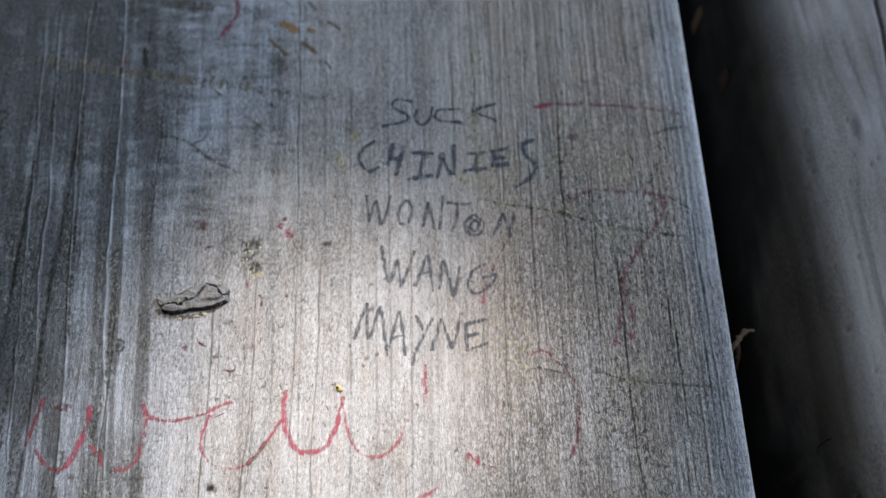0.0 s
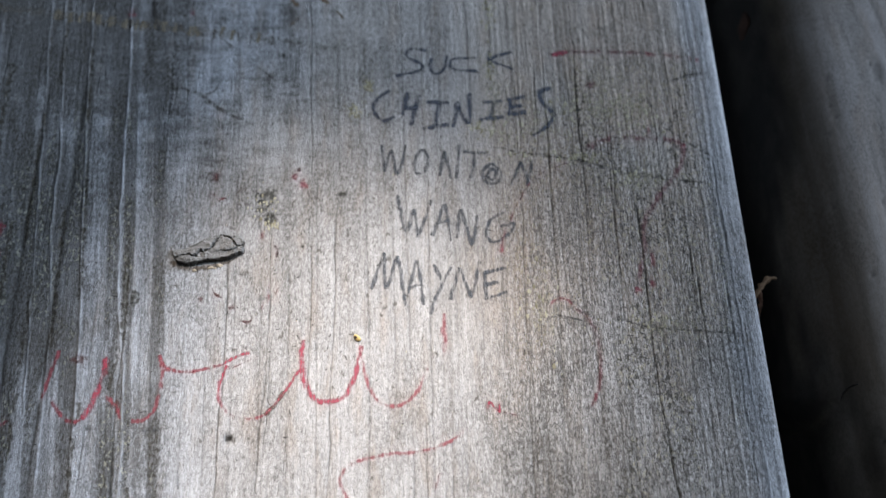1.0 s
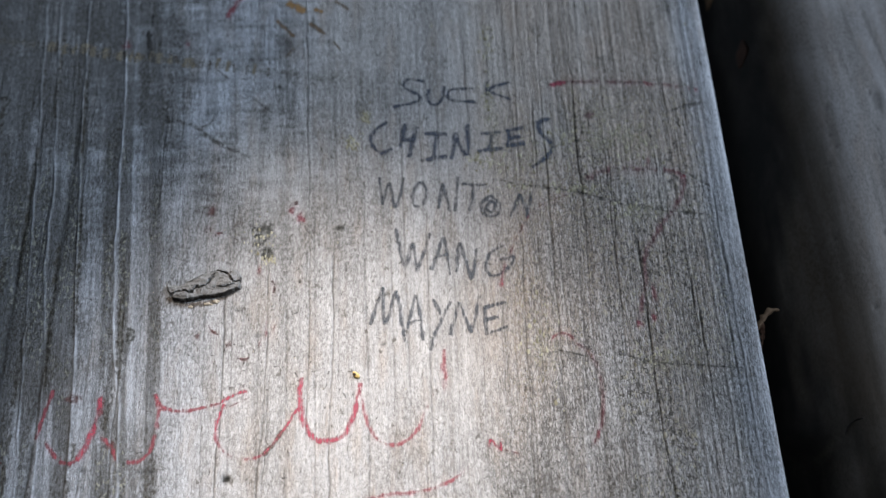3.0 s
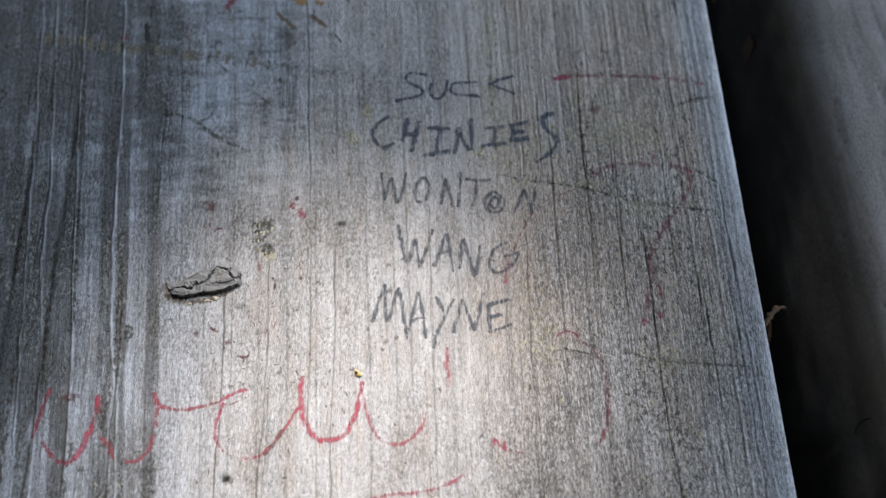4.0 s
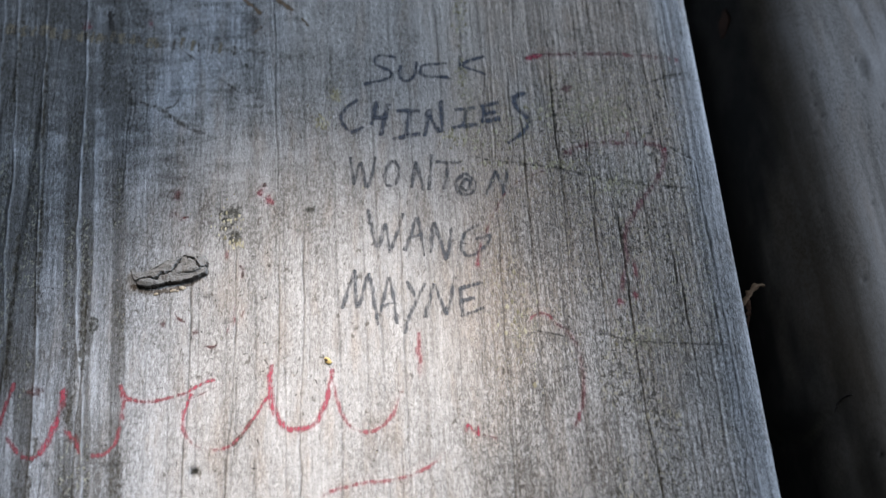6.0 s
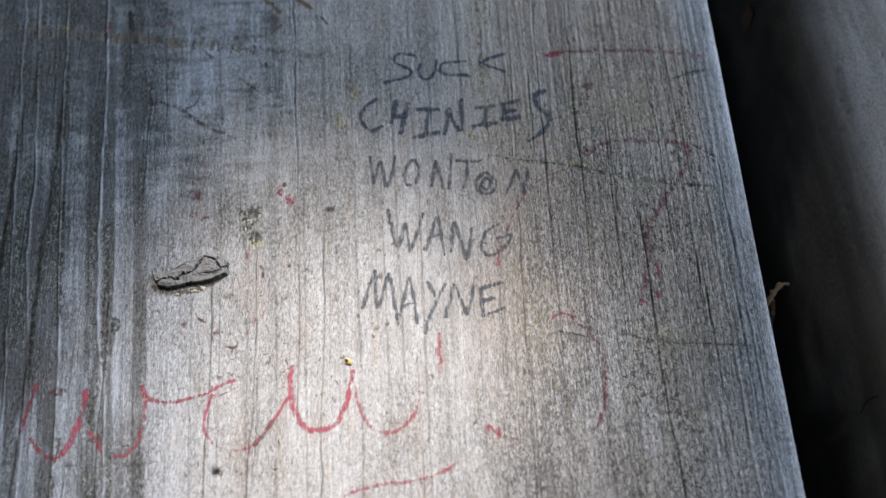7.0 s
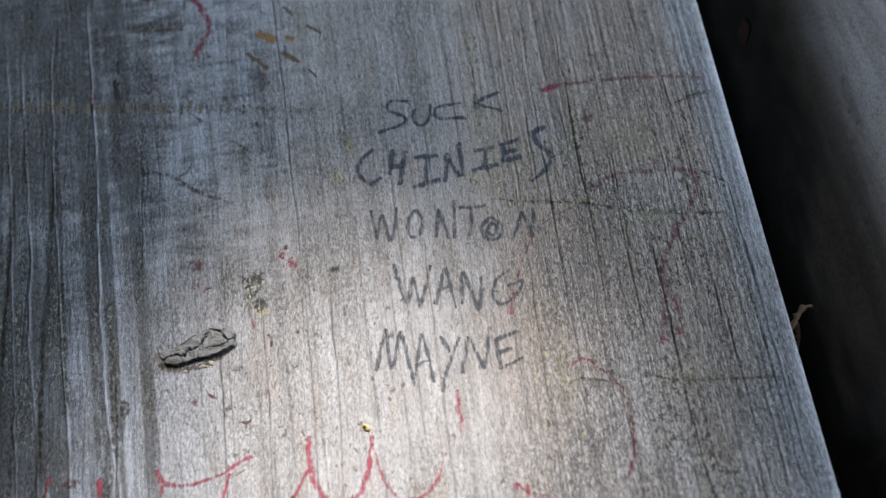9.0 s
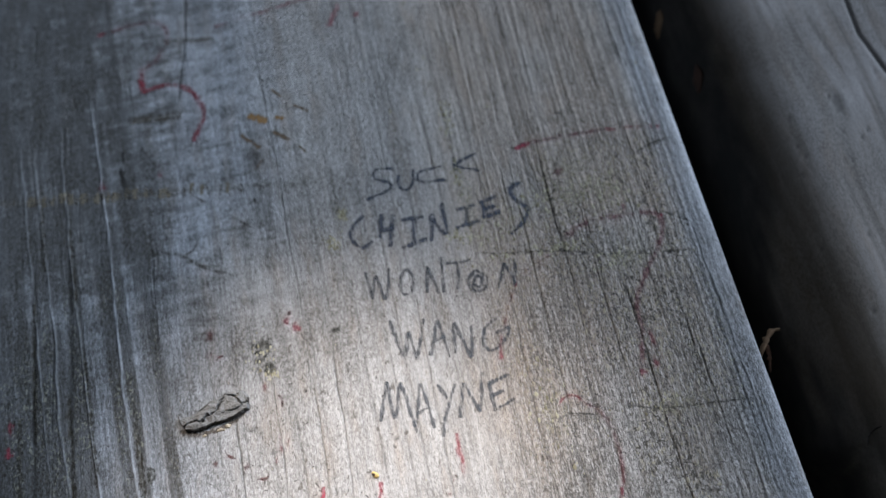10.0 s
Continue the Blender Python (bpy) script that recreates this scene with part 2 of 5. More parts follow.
M_RED_DUSK = ink_material("dark_red_smear", (0.130, 0.033, 0.042), 0.585, 0.6, 0.16, 0.08, 0.08)
M_GROOVE = ink_material("dark_groove", (0.02, 0.019, 0.017), 0.9, 0.5)
M_LICHEN = plain_material("lichen", (0.36, 0.335, 0.225), (0.47, 0.44, 0.32), 600, 0.9, 0.0002, varied=(0.15, 0.132, 0.08))
M_BARK = plain_material("grey_bark", (0.135, 0.131, 0.122), (0.235, 0.229, 0.215), 620, 0.85, 0.0012)
# shaded copy of the bark, for the front rim and the cracks
M_BARK_SHADED = plain_material("shaded_bark", (0.030, 0.027, 0.023), (0.07, 0.06, 0.05), 300, 0.9, 0.0005)
M_CRUMB = plain_material("pale_crumb", (0.26, 0.22, 0.16), (0.36, 0.32, 0.25), 500, 0.85, 0.0003)
M_SEED = plain_material("yellow_seed", (0.46, 0.32, 0.10), (0.58, 0.43, 0.18), 500, 0.55, 0.0001)
M_SEED_SPOT = plain_material("seed_spot", (0.03, 0.02, 0.012), (0.06, 0.04, 0.02), 500, 0.6, 0.0001)
M_LEAF = plain_material("dry_leaf", (0.165, 0.10, 0.055), (0.25, 0.165, 0.098), 250, 0.7, 0.0003)
M_LEAF_RED = plain_material("red_brown_leaf", (0.13, 0.065, 0.04), (0.20, 0.11, 0.07), 250, 0.7, 0.0003)
M_LEAF_DARK = plain_material("dark_red_leaf", (0.042, 0.021, 0.013), (0.07, 0.035, 0.023), 250, 0.8, 0.0003)
M_TWIG = plain_material("dark_twig", (0.022, 0.018, 0.015), (0.045, 0.038, 0.03), 400, 0.8, 0.0002)
M_SKY_BLOCK = plain_material("dark_sky_block", (0.055, 0.05, 0.043), (0.09, 0.082, 0.07), 14, 0.85, 0.002)
M_SOIL = plain_material("dark_soil", (0.016, 0.012, 0.009), (0.035, 0.027, 0.02), 90, 0.95, 0.004)


# ---- building helpers (the planks are laid out in millimetres) ----
MM = 0.001


def part(name, bm, material, parent=None, label=""):
    me = bpy.data.meshes.new(name)
    bm.to_mesh(me)
    bm.free()
    me.materials.append(material)
    ob = new(name, me)
    if parent:
        ob.parent = parent
    return tagged(ob, label)


def empty(name, x, y, z, label, category, group=""):
    ob = new(name)
    ob.empty_display_size = 0.01
    ob.location = (x * MM, y * MM, z * MM)
    return tagged(ob, label, category, group)


def smooth(lo, hi, v):
    s = np.clip((v - lo) / (hi - lo), 0, 1)
    return s * s * (3 - 2 * s)


def hashed(ix, iy, seed):
    n = (ix.astype(np.int64) * 374761393 + iy.astype(np.int64) * 668265263 + seed * 2147483647) & 0xFFFFFFFF
    n = ((n ^ (n >> 13)) * 1274126177) & 0xFFFFFFFF
    return ((n ^ (n >> 16)) & 0xFFFFFF) / float(0xFFFFFF)


def value_noise(x, y, seed):
    """Smooth noise from 0 to 1."""
    x, y = np.broadcast_arrays(np.asarray(x, float), np.asarray(y, float))
    ix, iy = np.floor(x), np.floor(y)
    fx, fy = x - ix, y - iy
    fx, fy = fx * fx * (3 - 2 * fx), fy * fy * (3 - 2 * fy)
    a, b = hashed(ix, iy, seed), hashed(ix + 1, iy, seed)
    c, d = hashed(ix, iy + 1, seed), hashed(ix + 1, iy + 1, seed)
    return (a * (1 - fx) + b * fx) * (1 - fy) + (c * (1 - fx) + d * fx) * fy


def spline(points, step=0.35):
    """A smooth line through a few points."""
    p = np.array(points, float)
    if len(p) == 2:
        n = max(2, int(np.hypot(*(p[1] - p[0])) / step))
        return p[0] + (p[1] - p[0]) * np.linspace(0, 1, n)[:, None]
    q = np.vstack([2 * p[0] - p[1], p, 2 * p[-1] - p[-2]])
    out = []
    for a, b, c, d in zip(q[:-3], q[1:-2], q[2:-1], q[3:]):
        n = max(2, int(np.hypot(*(c - b)) / step))
        s = np.linspace(0, 1, n, endpoint=False)[:, None]
        out.append(0.5 * (2 * b + (c - a) * s + (2 * a - 5 * b + 4 * c - d) * s**2 + (3 * b - a - 3 * c + d) * s**3))
    return np.vstack(out + [p[-1:]])


# ---- the written plank: its relief ----
LEFT, EDGE = -200.0, 93.35
XS = np.arange(LEFT + 3.0, EDGE - 2.6 + 0.01, 0.25)
YS = np.r_[np.array([-840, -600, -350, -220, -160, -130]), np.arange(-112, 222.1, 0.8), np.array([240, 280, 360, 520, 750, 1000])]
GX, GY = np.meshgrid(XS, YS)


def run_along(points, width, depth, lift, dark, seed, fade=8.0):
    """A check or raised sliver that follows the grain through a few points: changes relief and marks it."""
    p = np.array(sorted(points, key=lambda q: q[1]), float)
    cx = np.interp(YS, p[:, 1], p[:, 0]) + 0.7 * (value_noise(YS / 9.0, 0 * YS, seed) - 0.5) + 0.3 * (value_noise(YS / 2.5, 0 * YS, seed + 1) - 0.5)
    live = smooth(p[0, 1] - fade, p[0, 1] + fade, YS) * (1 - smooth(p[-1, 1] - fade, p[-1, 1] + fade, YS))
    wide = width * (0.5 + 0.9 * value_noise(YS / 14.0, 0 * YS + 3, seed + 2))
    g = np.exp(-(((GX - cx[:, None]) / wide[:, None]) ** 2)) * (live * (0.45 + 0.55 * value_noise(YS / 7.0, 0 * YS + 9, seed + 3)))[:, None]
    return g * (lift - depth), np.clip(1.35 * g * dark, 0, 1)


# the grain leans a little towards the rough side, so U runs across it
LEAN = np.interp(GX, (-130, -105, -75, -50, 0, 40), (0.10, 0.10, 0.05, 0.04, 0.012, 0.0))
U = GX + LEAN * (GY - 13)
U = U + 1.6 * (value_noise(U / 40, GY / 120, 3) - 0.5) + 0.7 * (value_noise(U / 11, GY / 45, 4) - 0.5) + 0.22 * (value_noise(U / 3, GY / 12, 5) - 0.5)
RIGHT_SIDE = smooth(-20, 45, GX)
LEFT_SIDE = 1 - smooth(-125, -85, U)
coarse = value_noise(U / 3.1, GY / 240, 11)
middle = value_noise(U / 1.15, GY / 90, 12)
fine = value_noise(U / 0.55, GY / 22, 13)
tick = value_noise(GX / 0.8, GY / 2.2, 14)

# growth rings: a thin dark line of late wood, with a soft shade on its one side
LATE = np.zeros_like(GX)
for n, at in enumerate((-96, -88, -78.6, -70, -61, -52, -44, -35, -26, -21, -14, -5, 3, 10.5, 18, 22.5, 27, 32, 36, 40, 45, 48, 51, 57, 60.5, 64, 69, 73, 77, 80.5, 84, 86.5)):
    side = U - at
    live = (0.42 + 0.58 * smooth(0.25, 0.75, value_noise(YS / 30, 0 * YS + 3.7 * n, 17))) * (0.5 + 0.5 * value_noise(YS / 5, 0 * YS + 2.1 * n, 19))
    core = np.exp(-((side / 0.36) ** 2)) + 0.30 * np.where(side < 0, np.exp(np.minimum(side, 0) / 1.3), 0)
    LATE = np.maximum(LATE, core * live[:, None] * (0.45 + 0.55 * value_noise(n * 1.9, 0.5, 21)))
THIN = U / 2.1 + 0.6 * value_noise(GX / 9, GY / 130, 16)
THIN_LINE = np.exp(-((np.abs(THIN - np.floor(THIN) - 0.5) / 0.17) ** 2)) * (0.2 + 0.8 * value_noise(np.floor(THIN) * 1.7, GY / 30, 18))
LATE = np.maximum(LATE, 0.70 * THIN_LINE * (0.35 + 0.65 * RIGHT_SIDE)) * (0.80 + 0.10 * RIGHT_SIDE) * (1 - 0.35 * np.exp(-(((GX - 22) / 22) ** 2 + ((GY - 32) / 26) ** 2)))
STRIP = U / (5.2 - 1.6 * LEFT_SIDE) + 0.35 * value_noise(GX / 12, GY / 60, 22)
STRIP_TONE = hashed(np.floor(STRIP), 0 * STRIP, 23) + (hashed(np.floor(STRIP) + 1, 0 * STRIP, 23) - hashed(np.floor(STRIP), 0 * STRIP, 23)) * smooth(0.82, 1.0, STRIP - np.floor(STRIP))
SAWN = (1 - smooth(-95, -20, GX)) * smooth(-20, 70, GY) * 0.9 + 0.15
KERF = 0.6 * value_noise(GX / 7, GY / 1.5, 18) + 0.6 * value_noise(GX / 9, GY / 3.4, 20) - 0.6
PLY = U / 3.5 + 0.4 * value_noise(GX / 9, GY / 130, 16)
RING = 0.36 + (coarse - 0.5) * 0.4 + (middle - 0.5) * 0.3 + (fine - 0.5) * 0.35 + (STRIP_TONE - 0.5) * 0.45 + 0.30 * LEFT_SIDE + KERF * SAWN * 1.0
RING = RING + 0.36 * (np.abs(PLY - np.floor(PLY) - 0.5) * 2 - 0.5) * smooth(-45, 0, GX) * (0.45 + 0.55 * smooth(-40, 40, GY)) * (0.4 + 0.9 * value_noise(np.floor(PLY) * 1.9, GY / 60, 78))
# darker left side and upper left: light fall-off put into the wood tone
MURKY = (1 - smooth(-140, -121, U)) * smooth(-58, -26, GY) * (1 - smooth(15, 45, GY))
RING = RING + 0.40 * MURKY + 0.36 * smooth(30, 70, GY) * (1 - smooth(-140, -95, GX))
RING = np.clip(RING, 0, 1)
# calmer grain, made paler to put some of the light pool into colour
CLEAN_LIT = smooth(-100, -85, GX) * (1 - smooth(-20, 15, GX)) * (1 - smooth(-5, 40, GY))
RING = 0.30 + (RING - 0.30) * (1 - 0.45 * CLEAN_LIT) - 0.02 * CLEAN_LIT
# more even wood around the upper writing, paler for the beam's upper halo
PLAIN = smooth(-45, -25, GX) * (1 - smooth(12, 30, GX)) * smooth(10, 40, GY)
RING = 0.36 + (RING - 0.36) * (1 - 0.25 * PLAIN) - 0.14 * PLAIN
HEIGHT = (0.5 - RING) * (0.17 + 0.10 * RIGHT_SIDE + 0.12 * LEFT_SIDE) + (tick - 0.5) * 0.10 - 0.16 * LATE
HEIGHT += 0.5 * (value_noise(GX / 45, GY / 160, 15) - 0.5)
CHECK = np.zeros_like(GX)
SILVER = np.zeros_like(GX)

# long drying checks
for n, (points, width, depth, dark) in enumerate((
    (((40, 150), (41, 68), (40.5, 44), (40.6, 21), (40, -8)), 0.2, 0.4, 0.85),
    (((57.4, 5), (57.6, -26), (57.7, -56), (58.6, -70), (60.3, -100)), 0.2, 0.5, 1.0),
    (((-60, 150), (-56, 81), (-52.4, 1), (-51.3, -57)), 0.22, 0.35, 0.5),
    (((-44.6, 8), (-44.2, -31), (-44.2, -105)), 0.22, 0.35, 0.5),
    (((-79.7, -12), (-78.6, -38), (-77.7, -105)), 0.24, 0.4, 0.75),
    (((-66.5, 4), (-65.3, -20), (-65.1, -46), (-66, -105)), 0.20, 0.35, 0.6),
    (((-72, 20), (-71.5, 8), (-68.3, -4)), 0.20, 0.35, 0.8),
    (((-83.9, 205), (-87.8, 152), (-91.7, 128)), 0.6, 0.6, 0.8),
    (((74, 90), (74.5, 20), (75, -100)), 0.22, 0.22, 0.32),
    (((66, 130), (67, 30), (66, -60)), 0.22, 0.22, 0.32),
    (((50, 60), (49.5, -10), (48.5, -90)), 0.22, 0.22, 0.32),
    (((30, 120), (29, 30), (28, -60)), 0.20, 0.35, 0.45),
    (((19.5, 40), (18, -20), (17, -95)), 0.20, 0.35, 0.45),
    (((82, 70), (83, 0), (84, -90)), 0.22, 0.22, 0.32),
    (((-112.2, -15), (-110.6, -60), (-107.5, -105)), 0.35, 0.5, 0.75),
    (((-150, 60), (-149, 0), (-147, -80)), 1.2, 0.4, 0.45),
    (((-137, 60), (-136, 0), (-134, -90)), 1.0, 0.4, 0.4),
)):
    h, c = run_along(points, width, depth, 0, dark, 100 + 7 * n)
    HEIGHT, CHECK = HEIGHT + h, np.maximum(CHECK, c)

# raised, bleached slivers on the rough side, and along the far arris
for n, (points, width, lift, pale) in enumerate((
    (((-156, 110), (-146.3, 13), (-137, -80)), 0.3, 0.3, 0.4),
    (((-151, 110), (-142, 33), (-140, 0), (-136, -27), (-134, -49), (-131, -90)), 0.4, 0.35, 0.4),
    (((-140, 110), (-135, 51), (-133, 32), (-128, -14), (-126, -28), (-122, -76), (-119.5, -105)), 0.35, 0.4, 0.6),
    (((-128, 130), (-125, 103), (-121, 65), (-120, 38), (-117, 3), (-114, -28), (-112, -39), (-110, -46), (-107, -77), (-105.5, -105)), 0.4, 0.4, 0.75),
    (((-121, 100), (-112.5, 13), (-108, -30), (-106, -60)), 1.2, 0.12, 0.25),
    (((86, 25), (86.5, -20), (87, -95)), 0.5, 0.25, 0.6),
    (((80, 60), (80.5, 0), (80, -90)), 0.4, 0.25, 0.4),
    (((-172, 90), (-166, 20), (-158, -60)), 0.7, 0.3, 0.4),
    (((22, 150), (21, 80), (20, 40)), 0.5, 0.2, 0.35),
    (((48, 170), (46, 110), (44, 70)), 0.6, 0.2, 0.4),
)):
    h, c = run_along(points, width, 0, lift, pale, 300 + 7 * n)
    HEIGHT, SILVER = HEIGHT + h, np.maximum(SILVER, c)

# many short hairline checks
rng = random.Random(5)
for n in range(150):
    x = rng.choice((rng.uniform(0, 90), rng.uniform(-190, -95), rng.uniform(-190, 90)))
    y, ln = rng.uniform(-115, 215), rng.uniform(6, 40)
    h, c = run_along(((x, y), (x + rng.uniform(-0.6, 0.6), y + ln)), rng.uniform(0.12, 0.24), rng.uniform(0.15, 0.35), 0, rng.uniform(0.3, 0.75), 700 + 5 * n, 3.0)
    HEIGHT, CHECK = HEIGHT + h, np.maximum(CHECK, c)


def run_across(points, width, depth, dark, seed):
    """A scratch or knife cut that crosses the grain."""
    p = np.array(sorted(points), float)
    cy = np.interp(XS, p[:, 0], p[:, 1]) + 1.0 * (value_noise(XS / 6.0, 0 * XS, seed) - 0.5)
    live = smooth(p[0, 0] - 1, p[0, 0] + 1, XS) * (1 - smooth(p[-1, 0] - 1, p[-1, 0] + 1, XS))
    g = np.exp(-(((GY - cy[None, :]) / (0.7 * width)) ** 2)) * (live * smooth(0.3, 0.7, value_noise(XS / 1.1, 0 * XS, seed + 1)))[None, :]
    return -g * depth, g * dark


for n, (points, width, depth, dark) in enumerate((
    (((21, 28), (40.5, 24.3), (57.6, 18.3), (82.4, 14.5)), 0.8, 0.3, 0.75),
    (((46.6, -34.2), (59, -37.3), (86, -40)), 0.8, 0.3, 0.6),
    (((76, 57), (89, 60)), 0.7, 0.3, 0.7),
    (((77.8, 31), (85.3, 25)), 0.6, 0.3, 0.8),
    (((28, -33), (36, -34)), 0.7, 0.2, 0.6),
)):
    h, c = run_across(points, width, depth, dark, 900 + 3 * n)
    HEIGHT, CHECK = HEIGHT + h, np.maximum(CHECK, c)


def dent(x, y, rx, ry, depth, dark):
    """A small pit knocked into the surface, its steep far side painted in shadow."""
    u, v = (GX - x) / rx, (GY - y) / ry
    u, v = u + 0.9 * (value_noise(GX / 0.7, GY / 0.9, 91) - 0.5), v + 0.9 * (value_noise(GX / 0.9, GY / 0.7, 92) - 0.5)
    g = np.exp(-(np.abs(u) ** 3 + np.abs(v) ** 3))
    return -g * depth * np.clip(0.7 + 0.5 * v, 0.1, 1.2), np.clip(g * dark * (0.3 + 0.9 * np.clip(v + 0.5, 0, 1)), 0, 1)


for x, y, rx, ry, depth, dark in ((-75.1, -70.8, 1.9, 1.3, 1.6, 1.15), (-99.2, -67.7, 3.0, 0.8, 0.5, 0.75), (-118.3, -66.8, 1.8, 0.7, 0.4, 0.8),
                                  (-74.5, -16.3, 1.6, 0.7, 0.3, 0.6), (-68, -25, 1.8, 0.4, 0.2, 0.5), (-87, 56, 1, 0.6, 0.2, 0.5),
                                  (-62, -72, 0.8, 0.8, 0.2, 0.5), (-28, -29, 0.8, 0.9, 0.2, 0.7), (3, -44, 0.7, 1.6, 0.2, 0.5)):
    h, c = dent(x, y, rx, ry, depth, dark)
    HEIGHT, CHECK = HEIGHT + h, np.maximum(CHECK, c)

# dark, dirt-filled bands between smooth silver ones on the rough side
BANDS = np.zeros_like(GX)
for n, (lo, hi) in enumerate(((-177, -171), (-167, -163), (-160, -156), (-153.3, -150.2), (-146, -141.7), (-136, -130), (-122.6, -118.3), (-117.2, -113.2), (-107, -103))):
    shape = smooth(lo - 0.5, lo + 0.5, U) * (1 - smooth(hi - 0.6, hi + 0.6, U + 1.5 * (value_noise(U / 2, GY / 9, 26) - 0.5)))
    BANDS = np.maximum(BANDS, shape * smooth(0.02, 0.42, value_noise(YS / 26, 0 * YS + 5.3 * n, 25)[:, None] + 0.5 * (value_noise(U / 1.6, GY / 7, 27) - 0.5)))
BANDS = np.maximum(BANDS, 0.85 * MURKY * smooth(0.2, 0.55, value_noise(U / 4, GY / 9, 28)))
DENSE = (1 - smooth(-101, -84, U + 12 * (value_noise(GX / 9, GY / 24, 75) - 0.5))) * smooth(-113, -109, U)
# real dirt, plus broad darkening to left and right for the light's fall-off
GRIME_SHADE = 0.12 + LEFT_SIDE * (0.10 + 0.22 * (1 - smooth(-150, -128, GX))) + 0.38 * (1 - smooth(-150, -112, GX)) * smooth(40, 80, GY) + 0.75 * (1 - smooth(-142, -120, GX)) * (1 - smooth(20, 45, GY)) * smooth(-54, -18, GY) + 0.95 * BANDS * (0.55 + 0.45 * smooth(-80, -45, GY)) + 0.34 * DENSE * (0.4 + 0.6 * smooth(-22, 15, GY)) * (0.5 + 0.8 * value_noise(GX / 5, GY / 8, 79)) + 0.24 * smooth(10, 75, GX) + 0.12 * smooth(20, 75, GY)
# lower right darkened beyond the beam, upper right paler for its halo
GRIME_SHADE = GRIME_SHADE + 0.20 * smooth(-15, 12, GX) * (1 - smooth(45, 70, GX)) * (1 - smooth(-75, -45, GY)) - 0.40 * smooth(-12, 10, GX) * smooth(15, 50, GY) + 0.10 * smooth(0, 15, GX) * (1 - smooth(45, 70, GX)) * (1 - smooth(-45, -20, GY)) + 0.10 * smooth(76, 84, GX) * (1 - smooth(88, 90, GX))
GRIME_SHADE = GRIME_SHADE + (0.34 * np.exp(-(((GX + 82) / 22) ** 2 + ((GY - 22) / 20) ** 2)) + 0.20 * np.exp(-(((GX + 38) / 20) ** 2 + ((GY - 5) / 18) ** 2))) * (0.4 + 0.9 * value_noise(GX / 6, GY / 9, 79))
GRIME_SHADE = GRIME_SHADE + 0.45 * np.exp(-(((GX + 31) / 8) ** 2 + ((GY - 68) / 14) ** 2)) * value_noise(GX / 4, GY / 5, 81)
GRIME_SHADE = GRIME_SHADE + 0.15 * np.exp(-(((GX - 69) / 9) ** 2 + ((GY + 50) / 14) ** 2)) * (0.4 + value_noise(GX / 3, GY / 7, 84)) + 0.30 * np.exp(-(((GX - 30) / 14) ** 2 + ((GY + 50) / 16) ** 2)) * smooth(0.45, 0.7, value_noise(GX / 3, GY / 6, 85))
GRIME_SHADE = GRIME_SHADE + 0.26 * smooth(0.52, 0.75, value_noise(GX / 5, GY / 8, 80)) * smooth(45, 80, GY) * smooth(-30, 10, GX)
GRIME_SHADE = np.clip(GRIME_SHADE + 0.45 * (value_noise(GX / 22, GY / 30, 31) - 0.5) + 0.5 * KERF * SAWN + 0.14 * smooth(20, 75, GY) * (1 - smooth(-125, -70, GX)) - 0.14 * smooth(35, 100, GY) * smooth(30, 85, GX), 0, 1)
SCORED = smooth(0.56, 0.72, value_noise(GX / 5.5, GY / 1.7, 82)) * smooth(0.40, 0.58, value_noise(GX / 13, GY / 20, 83))
# scored dirt, and less film where the light pool is painted brighter
GRIME_SHADE = np.clip(GRIME_SHADE + 0.5 * SCORED * (1 - smooth(-75, -45, GX)) * smooth(30, 60, GY) - 0.10 * CLEAN_LIT * (1 - smooth(-10, 15, GY)) + 0.10 * smooth(-75, -58, GX) * (1 - smooth(-38, -20, GX)) * smooth(-35, -12, GY) * (1 - smooth(22, 40, GY)), 0, 1)
# where blue skylight is painted in: left, upper left and right arris
SKY_TINT = np.clip(1 - smooth(-110, -65, GX) + smooth(35, 85, GY) * (1 - smooth(-75, -40, GX)) + 0.8 * smooth(78, 86, GX), 0, 1)


ALGAE = smooth(-15, 25, GX) * smooth(-130, 0, GY) * (1 - 0.7 * smooth(80, 90, GX)) * smooth(0.25, 0.7, value_noise(GX / 16, GY / 26, 52)) * (1 - 0.6 * smooth(45, 80, GY))
MOSS = np.clip(BANDS * (1 - smooth(30, 80, GY)) * (0.25 + 0.75 * smooth(0.3, 0.65, value_noise(GX / 10, GY / 22, 76)))
               + 0.95 * smooth(28, 42, GX) * (1 - smooth(78, 86, GX)) * (1 - smooth(50, 75, GY)) * smooth(0.42, 0.68, value_noise(GX / 6, GY / 16, 93)), 0, 1)
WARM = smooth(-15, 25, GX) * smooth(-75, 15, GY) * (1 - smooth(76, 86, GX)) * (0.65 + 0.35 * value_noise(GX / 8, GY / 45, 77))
WORN = np.clip(smooth(-5, 40, GX) * (1 - 0.55 * smooth(15, 60, GY)) * (1 - smooth(60, 110, GY)) * (1 - smooth(82, 87, GX)), 0, 1)


def height_at(x, y):
    """The relief of the written plank at places in millimetres."""
    fx = np.clip((np.asarray(x) - XS[0]) / 0.25, 0, len(XS) - 1.001)
    fy = np.interp(y, YS, np.arange(len(YS)))
    ix, iy = fx.astype(int), np.minimum(fy.astype(int), len(YS) - 2)
    ax, ay = fx - ix, fy - iy
    return ((HEIGHT[iy, ix] * (1 - ax) + HEIGHT[iy, ix + 1] * ax) * (1 - ay) + (HEIGHT[iy + 1, ix] * (1 - ax) + HEIGHT[iy + 1, ix + 1] * ax) * ay)


